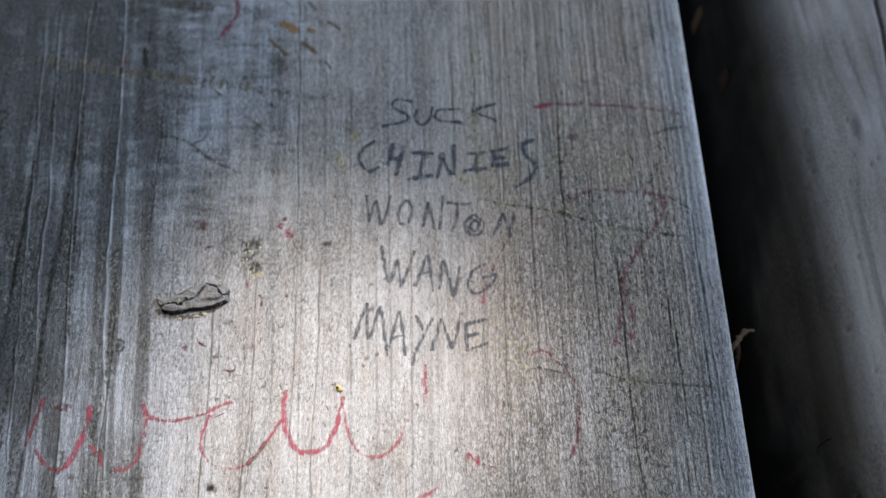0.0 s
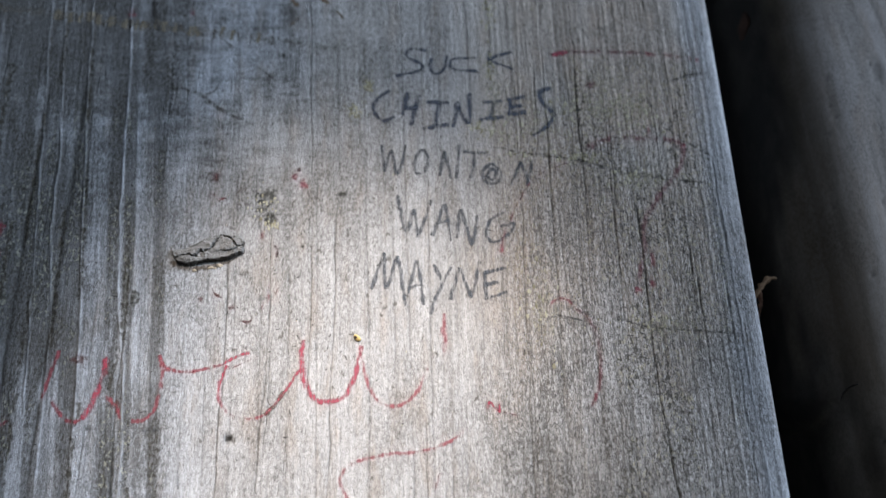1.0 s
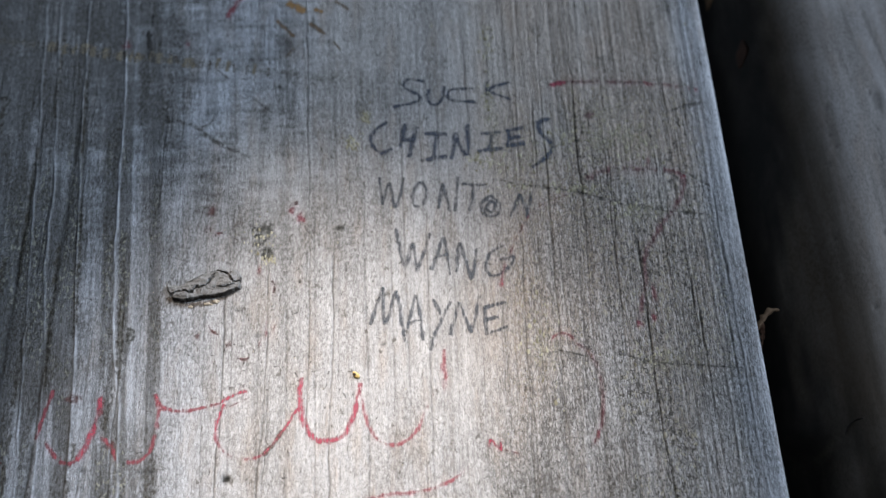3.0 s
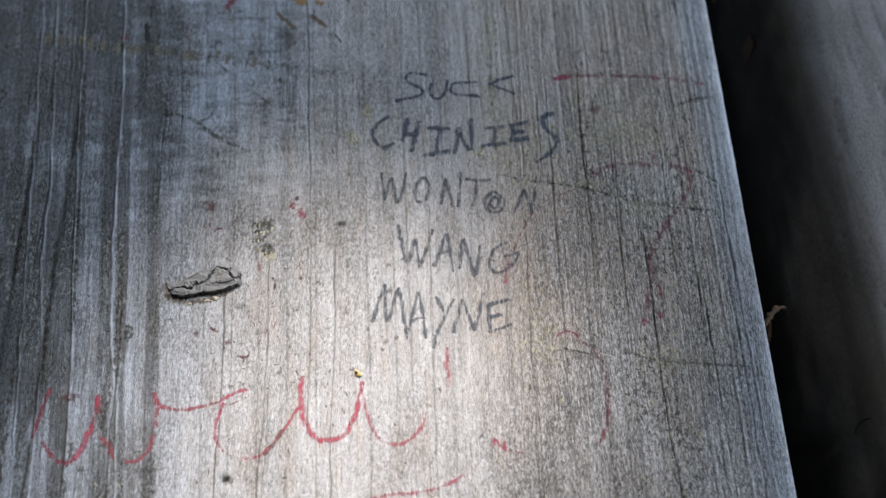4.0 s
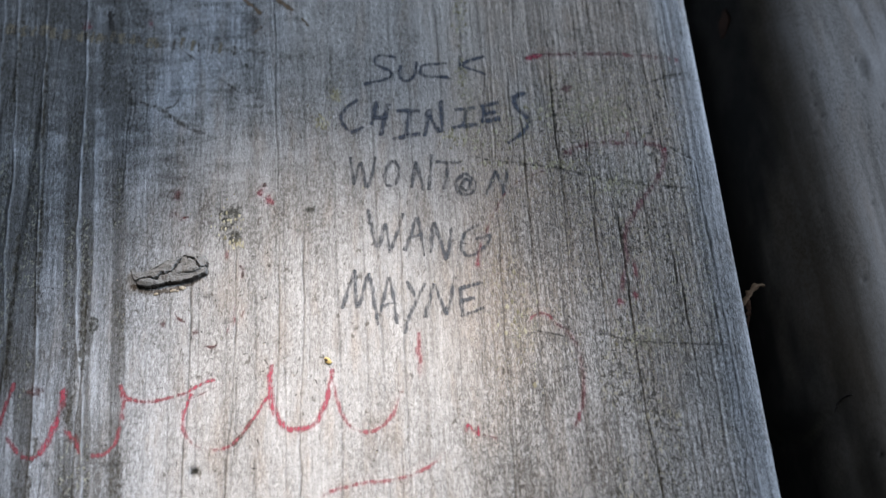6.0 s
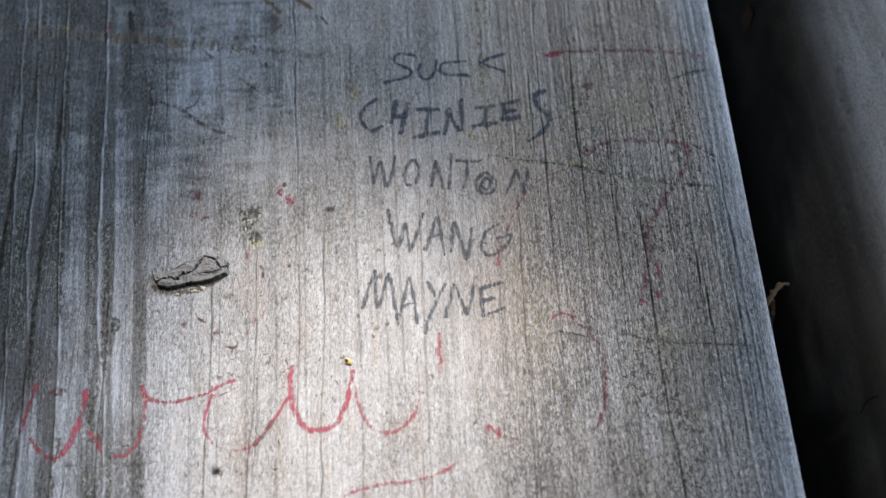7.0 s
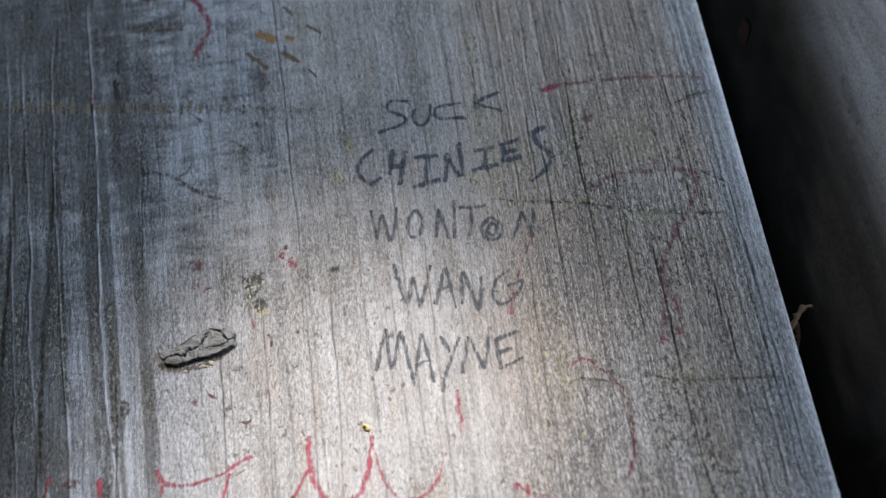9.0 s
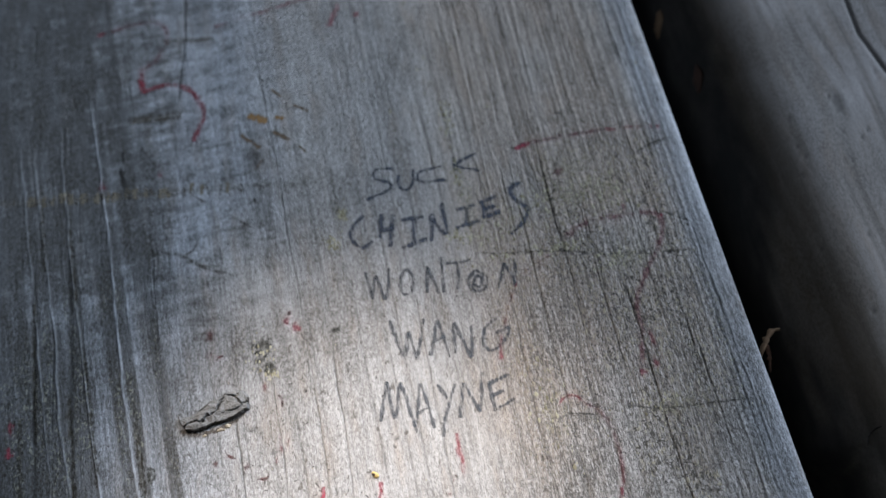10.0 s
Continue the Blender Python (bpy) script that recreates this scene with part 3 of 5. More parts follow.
def loft(name, px, pz, ys, dz, attributes, material):
    """A plank as one closed sheet: profile columns (px, pz) by rows ys, lifted by dz, with float marks per vertex."""
    rows, cols = len(ys), len(px)
    co = np.empty((rows, cols, 3))
    co[..., 0], co[..., 1], co[..., 2] = px[None, :], ys[:, None], pz[None, :] + dz
    i = np.arange(rows * cols).reshape(rows, cols)
    quads = np.stack([i[:-1, :-1], i[:-1, 1:], i[1:, 1:], i[1:, :-1]], -1).reshape(-1, 4)
    under = np.stack([i[:-1, -1], i[:-1, 0], i[1:, 0], i[1:, -1]], -1)
    quads = np.vstack([quads, under])
    me = bpy.data.meshes.new(name)
    nq = len(quads)
    me.vertices.add(rows * cols)
    me.vertices.foreach_set("co", (co * MM).astype(np.float32).ravel())
    me.loops.add(nq * 4 + 2 * cols)
    me.polygons.add(nq + 2)
    ends = np.concatenate([i[0, ::-1], i[-1, :]])
    me.loops.foreach_set("vertex_index", np.concatenate([quads.ravel(), ends]).astype(np.int32))
    me.polygons.foreach_set("loop_start", np.concatenate([np.arange(nq) * 4, [nq * 4, nq * 4 + cols]]).astype(np.int32))
    me.polygons.foreach_set("use_smooth", np.ones(nq + 2, bool))
    for key, values in attributes.items():
        a = me.attributes.new(key, "FLOAT", "POINT")
        a.data.foreach_set("value", np.ascontiguousarray(values, dtype=np.float32).ravel())
    me.materials.append(material)
    me.update()
    me.validate()
    return new(name, me)


def widened(a, n_left, n_right):
    """Repeat the border columns of a field over the rounded arrises and the sides."""
    return np.hstack([np.repeat(a[:, :1], n_left, 1), a, np.repeat(a[:, -1:], n_right, 1)])


THICK = 45.0
arc = np.linspace(0, math.pi / 2, 9)[1:]
right_x = np.r_[EDGE - 2.6 + 2.6 * np.sin(arc), np.full(6, EDGE)]
right_z = np.r_[-2.6 + 2.6 * np.cos(arc), np.linspace(-6, -THICK, 6)]
left_x, left_z = (2 * (LEFT + 3.0) - (right_x - (EDGE - 2.6)) * 3.0 / 2.6 - (LEFT + 3.0))[::-1], right_z[::-1]
nl, nr = len(left_x), len(right_x)
settle = np.r_[np.linspace(0, 1, nl), np.ones(len(XS)), np.linspace(1, 0, nr) ** 0.5][None, :]
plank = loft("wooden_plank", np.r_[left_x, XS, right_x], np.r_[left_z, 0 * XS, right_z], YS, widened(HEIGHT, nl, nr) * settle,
             {"ring": widened(RING, nl, nr), "check": widened(CHECK, nl, nr), "silver": widened(SILVER, nl, nr), "grime_shade": widened(GRIME_SHADE, nl, nr),
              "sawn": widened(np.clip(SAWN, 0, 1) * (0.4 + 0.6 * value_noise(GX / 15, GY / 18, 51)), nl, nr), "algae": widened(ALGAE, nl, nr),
              "moss": widened(MOSS, nl, nr), "late": widened(LATE, nl, nr), "cool": widened(SKY_TINT, nl, nr), "worn": widened(WORN, nl, nr), "warm": widened(WARM, nl, nr)}, M_WOOD)
tagged(plank, "weathered silver-grey wooden plank covered in old graffiti", "plank", "planks")

# ---- the neighbouring plank, its edge worn round ----
NEAR, FAR = 106.0, 400.0
bend = np.linspace(0, math.pi / 2, 46)
prof_x = np.r_[np.full(4, NEAR), NEAR + 34 * (1 - np.cos(bend)), np.arange(NEAR + 34.7, 200, 0.7), np.arange(204, FAR, 6), FAR, FAR]
prof_z = np.r_[np.linspace(-THICK, -41, 4), -40 + 40 * np.sin(bend), np.zeros(len(prof_x) - 4 - 46 - 2), -2, -THICK]
NY = np.r_[np.array([-840, -500, -250, -160]), np.arange(-120, 222, 1.2), np.array([260, 360, 600, 1000])]
NX, NYY = np.meshgrid(prof_x, NY)
AX = np.meshgrid(np.r_[0, np.cumsum(np.hypot(np.diff(prof_x), np.diff(prof_z)))], NY)[0]
AW = AX + 8 * (value_noise(AX / 50, NYY / 90, 41) - 0.5) - 6 * np.exp(-(((NX - 152) / 10) ** 2 + ((NYY - 60) / 22) ** 2))
n_ring = np.clip(0.5 + (value_noise(AW / 9, NYY / 260, 40) - 0.5) * 0.8 + (value_noise(AW / 4.2, NYY / 200, 42) - 0.5) * 0.7 + (value_noise(AW / 1.6, NYY / 70, 43) - 0.5) * 0.35, 0, 1)
n_ring = np.clip(n_ring + 0.5 * smooth(0.55, 0.8, value_noise(AW / 2.2, NYY / 45, 50)) - 0.35 * smooth(0.6, 0.85, value_noise(AW / 3.1, NYY / 60, 53)), 0, 1)
n_dz = (0.5 - n_ring) * 0.10 + 0.5 * (value_noise(AX / 30, NYY / 120, 44) - 0.5)
seam = np.interp(NY, (30, 68, 87, 104, 130), (182, 172.8, 169.9, 171.4, 172))
n_check = np.exp(-(((NX - seam[:, None]) / 0.7) ** 2)) * (smooth(28, 50, NY) * (1 - smooth(125, 140, NY)))[:, None]
n_check = np.maximum(n_check, 0.75 * np.exp(-(((NX - 151) / 2.2) ** 2 + ((NYY - 59) / 4.5) ** 2)) * (0.4 + 0.6 * value_noise(NX / 1.2, NYY / 2, 46)))
pits = random.Random(31)
for k in range(45):
    x, y, r = pits.uniform(124, 170), pits.uniform(-95, 70), pits.uniform(0.3, 0.65)
    n_check = np.maximum(n_check, 0.8 * np.exp(-(((NX - x) / (0.7 * r)) ** 2 + ((NYY - y) / (1.3 * r)) ** 2)))
n_dz = n_dz - 0.8 * n_check
# the round edge has rotted away at its near end
ragged = 1.6 * (value_noise(NYY / 6, 0 * NYY, 54) - 0.5)
notch = (1 - smooth(116.8, 118.6, NX + ragged)) * (1 - smooth(-64, -56, NYY + 0.5 * (NX - 112)))
n_dz = n_dz - 24 * notch
# dirty film on the flank, darkened further to put the gap's shade into colour
n_grime_shade = np.clip(0.30 + 0.40 * (1 - smooth(112, 128, NX + 8 * (value_noise(NX / 9, NYY / 25, 47) - 0.5))) + 0.5 * (value_noise(NX / 18, NYY / 30, 45) - 0.5), 0, 1)
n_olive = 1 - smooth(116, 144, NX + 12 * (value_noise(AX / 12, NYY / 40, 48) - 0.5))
n_soil_shade = 1 - smooth(107.5, 120, -5.5 * smooth(-20, 50, NYY) - 6 * (1 - smooth(-75, -40, NYY)) + NX + 9 * (value_noise(AX / 12, NYY / 40, 48) - 0.5) + 4 * (value_noise(AX / 3, NYY / 9, 49) - 0.5))
# the notch is painted black like a shaded recess
n_soil_shade = np.maximum(n_soil_shade, notch)
neighbour = loft("wooden_plank", prof_x, prof_z, NY, n_dz, {"ring": n_ring, "check": n_check, "silver": 0 * n_ring, "grime_shade": n_grime_shade, "soil_shade": n_soil_shade, "olive": 0.7 * n_olive, "cool": 0.5 * smooth(0, 60, NYY)}, M_WOOD_DARK)
tagged(neighbour, "dark grey wooden plank with a broad worn round edge", "plank", "planks")

# ---- ground ----
bm = bmesh.new()
spread = [-200, -20, -3, -1, -0.4, -0.1, 0, 0.1, 0.2, 0.5, 1, 3, 20, 200]
grid = [[bm.verts.new((x, y, -THICK * MM)) for x in spread] for y in spread]
for j in range(len(spread) - 1):
    for i in range(len(spread) - 1):
        bm.faces.new((grid[j][i], grid[j][i + 1], grid[j + 1][i + 1], grid[j + 1][i]))
tagged(part("ground", bm, M_SOIL), "dark damp soil beneath the planks", "ground", kind="structure")


# ---- plain unseen walls, added behind and beside the camera to block skylight ----
def wall(name, lo, hi):
    bm = bmesh.new()
    bmesh.ops.create_cube(bm, size=1)
    for v in bm.verts:
        v.co = Vector([lo[k] + (v.co[k] + 0.5) * (hi[k] - lo[k]) for k in range(3)])
    bmesh.ops.bevel(bm, geom=bm.edges[:], offset=0.006, segments=2, affect="EDGES")
    tagged(part(name, bm, M_SKY_BLOCK), "plain unseen wall added to block skylight", "wall", kind="structure")


wall("sky_block_west", (-0.82, -1.02, -THICK * MM), (-0.70, 2.4, 2.3))
wall("sky_block_south", (-0.70, -1.02, -THICK * MM), (1.6, -0.90, 2.3))


# ---- writing and marks on the plank ----
def ribbon(points, width, seed, rise=0.05, even=False):
    """A pen stroke laid over the relief of the plank: a few cells wide, of uneven width."""
    line = spline(points)
    way = np.gradient(line, axis=0)
    way /= np.maximum(np.hypot(way[:, :1], way[:, 1:]), 1e-6)
    side = np.stack([-way[:, 1], way[:, 0]], 1)
    s = np.arange(len(line)) * 0.35
    swell = 0.78 + 0.44 * value_noise(s / 1.9, 0 * s, seed) if not even else 1.0 + 0 * s
    ends = np.minimum(1, np.minimum(s + 0.4, s[-1] - s + 0.4) / 0.8)
    half = width / 2 * swell * np.sqrt(ends)
    line = line + side * (0.3 * (value_noise(s / 3.0, 0 * s + 5, seed + 1) - 0.5))[:, None] * min(1.0, width)
    bm, rows = bmesh.new(), []
    rim = bm.verts.layers.float.new("rim")
    cells = max(4, int(width / 0.3))
    for k in range(cells + 1):
        xy = line + side * (half * (2 * k / cells - 1))[:, None]
        z = height_at(xy[:, 0], xy[:, 1]) + rise
        rows.append([bm.verts.new((x * MM, y * MM, h * MM)) for (x, y), h in zip(xy, z)])
        for v in rows[-1]:
            v[rim] = abs(2 * k / cells - 1) ** 2
    for a, b in zip(rows[:-1], rows[1:]):
        for i in range(len(a) - 1):
            bm.faces.new((a[i], a[i + 1], b[i + 1], b[i]))
    return bm


def merged(pieces):
    out = bmesh.new()
    for b in pieces:
        me = bpy.data.meshes.new("t")
        b.to_mesh(me)
        b.free()
        out.from_mesh(me)
        bpy.data.meshes.remove(me)
    return out


def blot(x, y, rx, ry, seed, rise=0.06):
    """An uneven spot of colour on the wood."""
    bm = bmesh.new()
    rim = bm.verts.layers.float.new("rim")
    rings = []
    for r in (0.0, 0.35, 0.7, 1.0):
        ring = []
        for k in range(18):
            a = 2 * math.pi * k / 18
            w = r * (0.6 + 0.8 * float(value_noise(2 + 1.6 * math.cos(a), 2 + 1.6 * math.sin(a), seed)))
            px, py = x + rx * w * math.cos(a), y + ry * w * math.sin(a)
            ring.append(bm.verts.new((px * MM, py * MM, (float(height_at(np.array([px]), np.array([py]))[0]) + rise) * MM)))
            ring[-1][rim] = r * r
        rings.append(ring)
    for a, b in zip(rings[:-1], rings[1:]):
        for k in range(18):
            bm.faces.new((a[k], b[k], b[(k + 1) % 18], a[(k + 1) % 18]))
    bmesh.ops.remove_doubles(bm, verts=bm.verts, dist=1e-7)
    return bm


def letter(word, strokes, width=1.8, material=None):
    """One hand-drawn capital: its pen strokes, in millimetres on the plank."""
    seed = int(abs(strokes[0][0][0]) * 10 + abs(strokes[0][0][1]) * 7)
    part("letter", merged([ribbon(s, width, seed + 3 * n, 0.05 + 0.012 * n) for n, s in enumerate(strokes)]), material or M_INK, word)


def writing(label, name="handwritten_word", group="lines of dark capitals"):
    return empty(name, 0, 0, 0, label, "graffiti", group)


line = writing("first line of faded dark marker capitals on grey wood")
letter(line, (((-12.7, 72.1), (-19, 73), (-20, 69.7), (-15.2, 66.1), (-15.5, 63.4), (-24.5, 61.1)),))
letter(line, (((-11.3, 68.8), (-11.5, 63.9), (-9.1, 61.8), (-6.4, 64.3), (-5.6, 70)),))
letter(line, (((4.9, 68.5), (-3.2, 68.2), (-3.5, 64.2), (5.7, 62.3)),))
letter(line, (((10, 71.7), (10.2, 65.2)), ((18.5, 71), (10.7, 67.7), (18.6, 63.1)),))
line = writing("longest line of dark blue-black marker capitals on wood")
letter(line, (((-26.5, 55.1), (-31, 51.5), (-32.1, 46.8), (-28.8, 42.1), (-24.6, 43.8)),), 2.3)
letter(line, (((-19.8, 54.2), (-21.8, 44.3)), ((-15.7, 52.7), (-19, 40)), ((-21.4, 47.1), (-16.2, 47.7)),), 2.3)
letter(line, (((-13.3, 49.8), (-5, 49.2)), ((-8.5, 49.2), (-10.4, 39.6)), ((-14.8, 38.5), (-5.4, 40.2)),), 2.3)
letter(line, (((-2, 49.8), (-3.8, 38.8)), ((-2, 47.2), (1, 39.9)), ((2.6, 53.3), (1.6, 40.1)),), 2.3)
letter(line, (((6.9, 49), (14, 49.5)), ((10.8, 48.9), (9.3, 42.3)), ((5.2, 41.7), (14.7, 42.9)),), 2.3)
letter(line, (((15.5, 50), (22.4, 51.1)), ((17.1, 50.4), (16.2, 43.6)), ((16.7, 46.9), (21, 47.5)), ((15.6, 43.4), (22.3, 44.9)),), 2.3)
letter(line, (((31.8, 54.7), (27.8, 52.9), (28.2, 48.6), (31.3, 44.2), (30.6, 40), (23.9, 34.8)),), 2.3)
line = writing("dark marker capitals with one circled letter on wood")
letter(line, (((-29.3, 32.4), (-28.2, 21.4)), ((-28.2, 21.4), (-25.9, 29.6), (-23.7, 20.2), (-20.6, 32.2)),), 1.65, M_INK_WORN)
letter(line, (((-14.9, 30.3), (-17.7, 26.3), (-17.3, 21.2), (-14.6, 21.1), (-12.8, 25.8), (-14.9, 30.3)),), 1.65, M_INK_WORN)
letter(line, (((-7.4, 29.5), (-9.1, 19.3)), ((-7.2, 29), (-5.1, 18.1)), ((-1.8, 31.9), (-3.3, 18.1)),), 1.65, M_INK_WORN)
letter(line, (((-0.7, 28.9), (7.9, 28.1)), ((3.6, 28.2), (1.7, 18)),), 1.65, M_INK_WORN)
letter(line, (((9, 24), (5.7, 21), (6.7, 16.6), (10.2, 16.1), (12.3, 20), (9, 24)), ((9.3, 22.2), (7.6, 19.2), (9.1, 17.4), (10.5, 20), (9.3, 22.2)),), 1.65, M_INK_WORN)
letter(line, (((15.4, 15.5), (19.2, 24.7)), ((19.4, 24.3), (21.2, 15.4)), ((23.3, 25.1), (21.2, 15)),), 1.65, M_INK_WORN)
line = writing("short line of worn dark marker capitals")
letter(line, (((-23.7, 12.3), (-20.8, -1.7), (-17.9, 6.3), (-16.7, -3.4), (-12.2, 10.2)),), 1.65, M_INK_WORN)
letter(line, (((-12, -3.5), (-7.6, 8.6)), ((-7.4, 8.6), (-5.8, -5.6)), ((-10.8, 1.1), (-6, 2.2)),), 1.65, M_INK_WORN)
letter(line, (((-3.7, -4.5), (-2.3, 6.4)), ((-2.3, 6.4), (1.3, -7.4)), ((1.3, -7), (3.6, 4.2)),), 1.65, M_INK_WORN)
letter(line, (((12.4, 5.1), (7.7, 2), (6.3, -3.8), (8.9, -6.3), (13.1, -3.7), (15.6, 0.4), (10.8, -0.2)),), 1.65, M_INK_WORN)
line = writing("tall narrow dark marker capitals above red cursive")
letter(line, (((-32.2, -22.2), (-27.9, -9.1)), ((-27.9, -9.1), (-27.4, -21.7), (-23.6, -10.4)), ((-23.6, -10.4), (-20.8, -28.2)),), 1.65, M_INK_WORN)
letter(line, (((-21, -26.3), (-17.3, -12.1)), ((-17.1, -12.2), (-15, -28.1)), ((-20.1, -22.2), (-16, -21.1)),), 1.65, M_INK_WORN)
letter(line, (((-11.7, -13.9), (-9, -19.3)), ((-6, -14.8), (-10.4, -24), (-13, -31.4)),), 1.65, M_INK_WORN)
letter(line, (((-6.4, -26.5), (-3.2, -15)), ((-3, -15.2), (0.4, -26.1)), ((0.4, -25.7), (3.6, -13.1)),), 1.65, M_INK_WORN)
letter(line, (((5.1, -16.4), (5.3, -26.6)), ((4.7, -17.5), (12.2, -15.5)), ((5.5, -21.5), (9.4, -20.4)), ((4.7, -26.7), (12.3, -24)),), 1.65, M_INK_WORN)

# red cursive and other red marker strokes
def red_stroke(owner, points, width, material, name="stroke"):
    part(name, ribbon(points, width, int(abs(points[0][0]) * 3), 0.075), material, owner)


line = writing("flowing red cursive marker word, partly worn away", "red_writing", "red marker writing")
red_stroke(line, ((-145.4, -64.7), (-143.2, -63.3)), 1.6, M_RED)
red_stroke(line, ((-130.8, -41), (-132.2, -47.9), (-134, -56.5)), 1.7, M_RED_SHADED)
red_stroke(line, ((-130.5, -57.5), (-128, -61.2), (-125.2, -63.4), (-122.4, -64.2), (-120.2, -62.8)), 1.7, M_RED_SHADED)
red_stroke(line, ((-115.5, -44.4), (-115.7, -49.5), (-117.5, -56.2), (-119.2, -61.5), (-120.5, -63.3)), 2.3, M_RED)
red_stroke(line, ((-114.4, -55.9), (-110.6, -59.6), (-108.7, -63.5)), 1.5, M_RED_WORN)
red_stroke(line, ((-105.3, -64.3), (-100.5, -63.3), (-98.2, -59.1), (-97.4, -51.9), (-97.6, -46.8), (-98.9, -43.1)), 1.7, M_RED_SHADED)
red_stroke(line, ((-98.1, -45.5), (-95.2, -48.1), (-88, -48.7), (-78.4, -46.6)), 1.5, M_RED_SHADED)
red_stroke(line, ((-78.4, -46.6), (-74.5, -44.3), (-70.3, -42.9)), 1.3, M_RED)
red_stroke(line, ((-76.9, -48.5), (-72.2, -46.4), (-67.7, -44.3)), 0.63, M_RED_FAINT)
red_stroke(line, ((-77.2, -47), (-79.2, -53), (-78.8, -57.6), (-77.5, -60.6)), 1.8, M_RED)
red_stroke(line, ((-77.5, -60.6), (-73.6, -63.5), (-68.4, -64.3), (-64.4, -63.2)), 1.1, M_RED_WORN)
red_stroke(line, ((-64.4, -63.2), (-62.2, -60.6), (-58.6, -55.8)), 2.3, M_DIRT)
red_stroke(line, ((-64.4, -63.2), (-60.9, -58.8), (-57.6, -54.6), (-54.3, -49)), 1.4, M_RED)
red_stroke(line, ((-53.5, -39.1), (-53.7, -46.2), (-52.3, -53.6), (-48.6, -58.7), (-44.2, -59.5), (-39.9, -57.5), (-36.9, -51.2), (-34.9, -41.4)), 2.1, M_RED)
red_stroke(line, ((-34.9, -42.9), (-33.3, -52.2), (-30.3, -58.6), (-25.9, -61), (-21.5, -60.4), (-17.1, -56.1), (-14, -49.3)), 1.5, M_RED_WORN)
red_stroke(line, ((-12.4, -46.2), (-11.3, -44.3)), 1.08, M_RED_FAINT)
red_stroke(line, ((-8.4, -31.1), (-8.6, -38), (-8.9, -45.5)), 2.7, M_RED_WORN)
line = writing("large red looping stroke below the cursive word", "red_writing", "red marker writing")
red_stroke(line, ((-2, -68.5), (-8.7, -73), (-17.3, -75.4), (-27.5, -76.2), (-36.8, -78.4), (-40.2, -81.7), (-40.2, -85), (-38.3, -89.3)), 1.5, M_RED_WORN)
red_stroke(line, ((-10.6, -82), (-12, -86.4), (-12.7, -91.3)), 1.08, M_RED_FAINT)
line = writing("small bright red zigzag of marker", "red_writing", "red marker writing")
red_stroke(line, ((4.3, -62.8), (4.9, -60.7), (6.4, -62.4), (7.9, -63.8), (8.2, -60.6)), 1.1, M_RED)
red_stroke(line, ((8.9, -63.8), (14.1, -65.2)), 0.72, M_RED_FAINT)
line = writing("broken red bar of worn marker", "red_writing", "red marker writing")
red_stroke(line, ((32.8, 69.1), (38.1, 70.5), (49.5, 70.3), (67.1, 69.1)), 2.2, M_RED_DUSK)
red_stroke(line, ((67.1, 69.1), (76, 68), (86, 65.6)), 1.8, M_RED_FAINT)
red_stroke(line, ((33.0, 68.8), (36.0, 70.0), (39.0, 70.3)), 2.6, M_RED)
line = writing("worn red hooked stroke, like a large numeral", "red_writing", "red marker writing")
red_stroke(line, ((42.9, 29.5), (49.2, 32.6), (59.2, 33), (71, 32.1), (76.7, 30.1)), 2.4, M_RED_DUSK)
red_stroke(line, ((76.9, 28.7), (73.5, 20.2), (67.7, 12.6), (62, 5.1), (59.3, -1.2), (58.4, -9.5), (55.2, -21.6)), 2.2, M_RED_DUSK)
line = writing("thin broken slanting red stroke", "red_writing", "red marker writing")
red_stroke(line, ((35.2, 23.8), (24.5, 18.6), (17.5, 8.7), (14.4, 1.5)), 0.9, M_RED_FAINT)
red_stroke(line, ((12.8, -1.2), (11.1, -8.5)), 1.3, M_RED_WORN)
line = writing("small red arch with a long worn tail", "red_writing", "red marker writing")
red_stroke(line, ((25.1, -29.9), (27.7, -27.2), (31.5, -27.1), (34.5, -31)), 1.1, M_RED_WORN)
red_stroke(line, ((34.2, -30.6), (37.6, -33.6), (39.8, -38.8), (40.5, -48.2), (39.4, -56.5), (36, -63)), 1.5, M_RED_DUSK)
line = writing("red marker double curve fading into the grain", "red_writing", "red marker writing")
red_stroke(line, ((-123.3, 167.9), (-109.3, 169), (-98.4, 167.1), (-94.8, 160.5), (-98.5, 149.5), (-105.1, 143.7)), 2.4, M_RED_WORN_DARK)
red_stroke(line, ((-106, 144.9), (-106.4, 133.9), (-98.7, 133.9), (-90.6, 131.7), (-84.5, 124.7), (-81.8, 115.6), (-83.5, 110.5), (-87.2, 103.3)), 3.0, M_RED_SHADED)
line = writing("faint pink strokes of worn marker", "red_writing", "red marker writing")
red_stroke(line, ((-75, 158.2), (-55, 161), (-34, 163.4)), 2.6, M_RED_WORN_DARK)
red_stroke(line, ((-27.6, 145.6), (-22.2, 156.6)), 3.4, M_RED_WORN)

# ---- scuffs, gouges and spots ----
def mark(name, label, pieces, material, group=""):
    return tagged(part(name, merged(pieces), material), label, "mark", group)


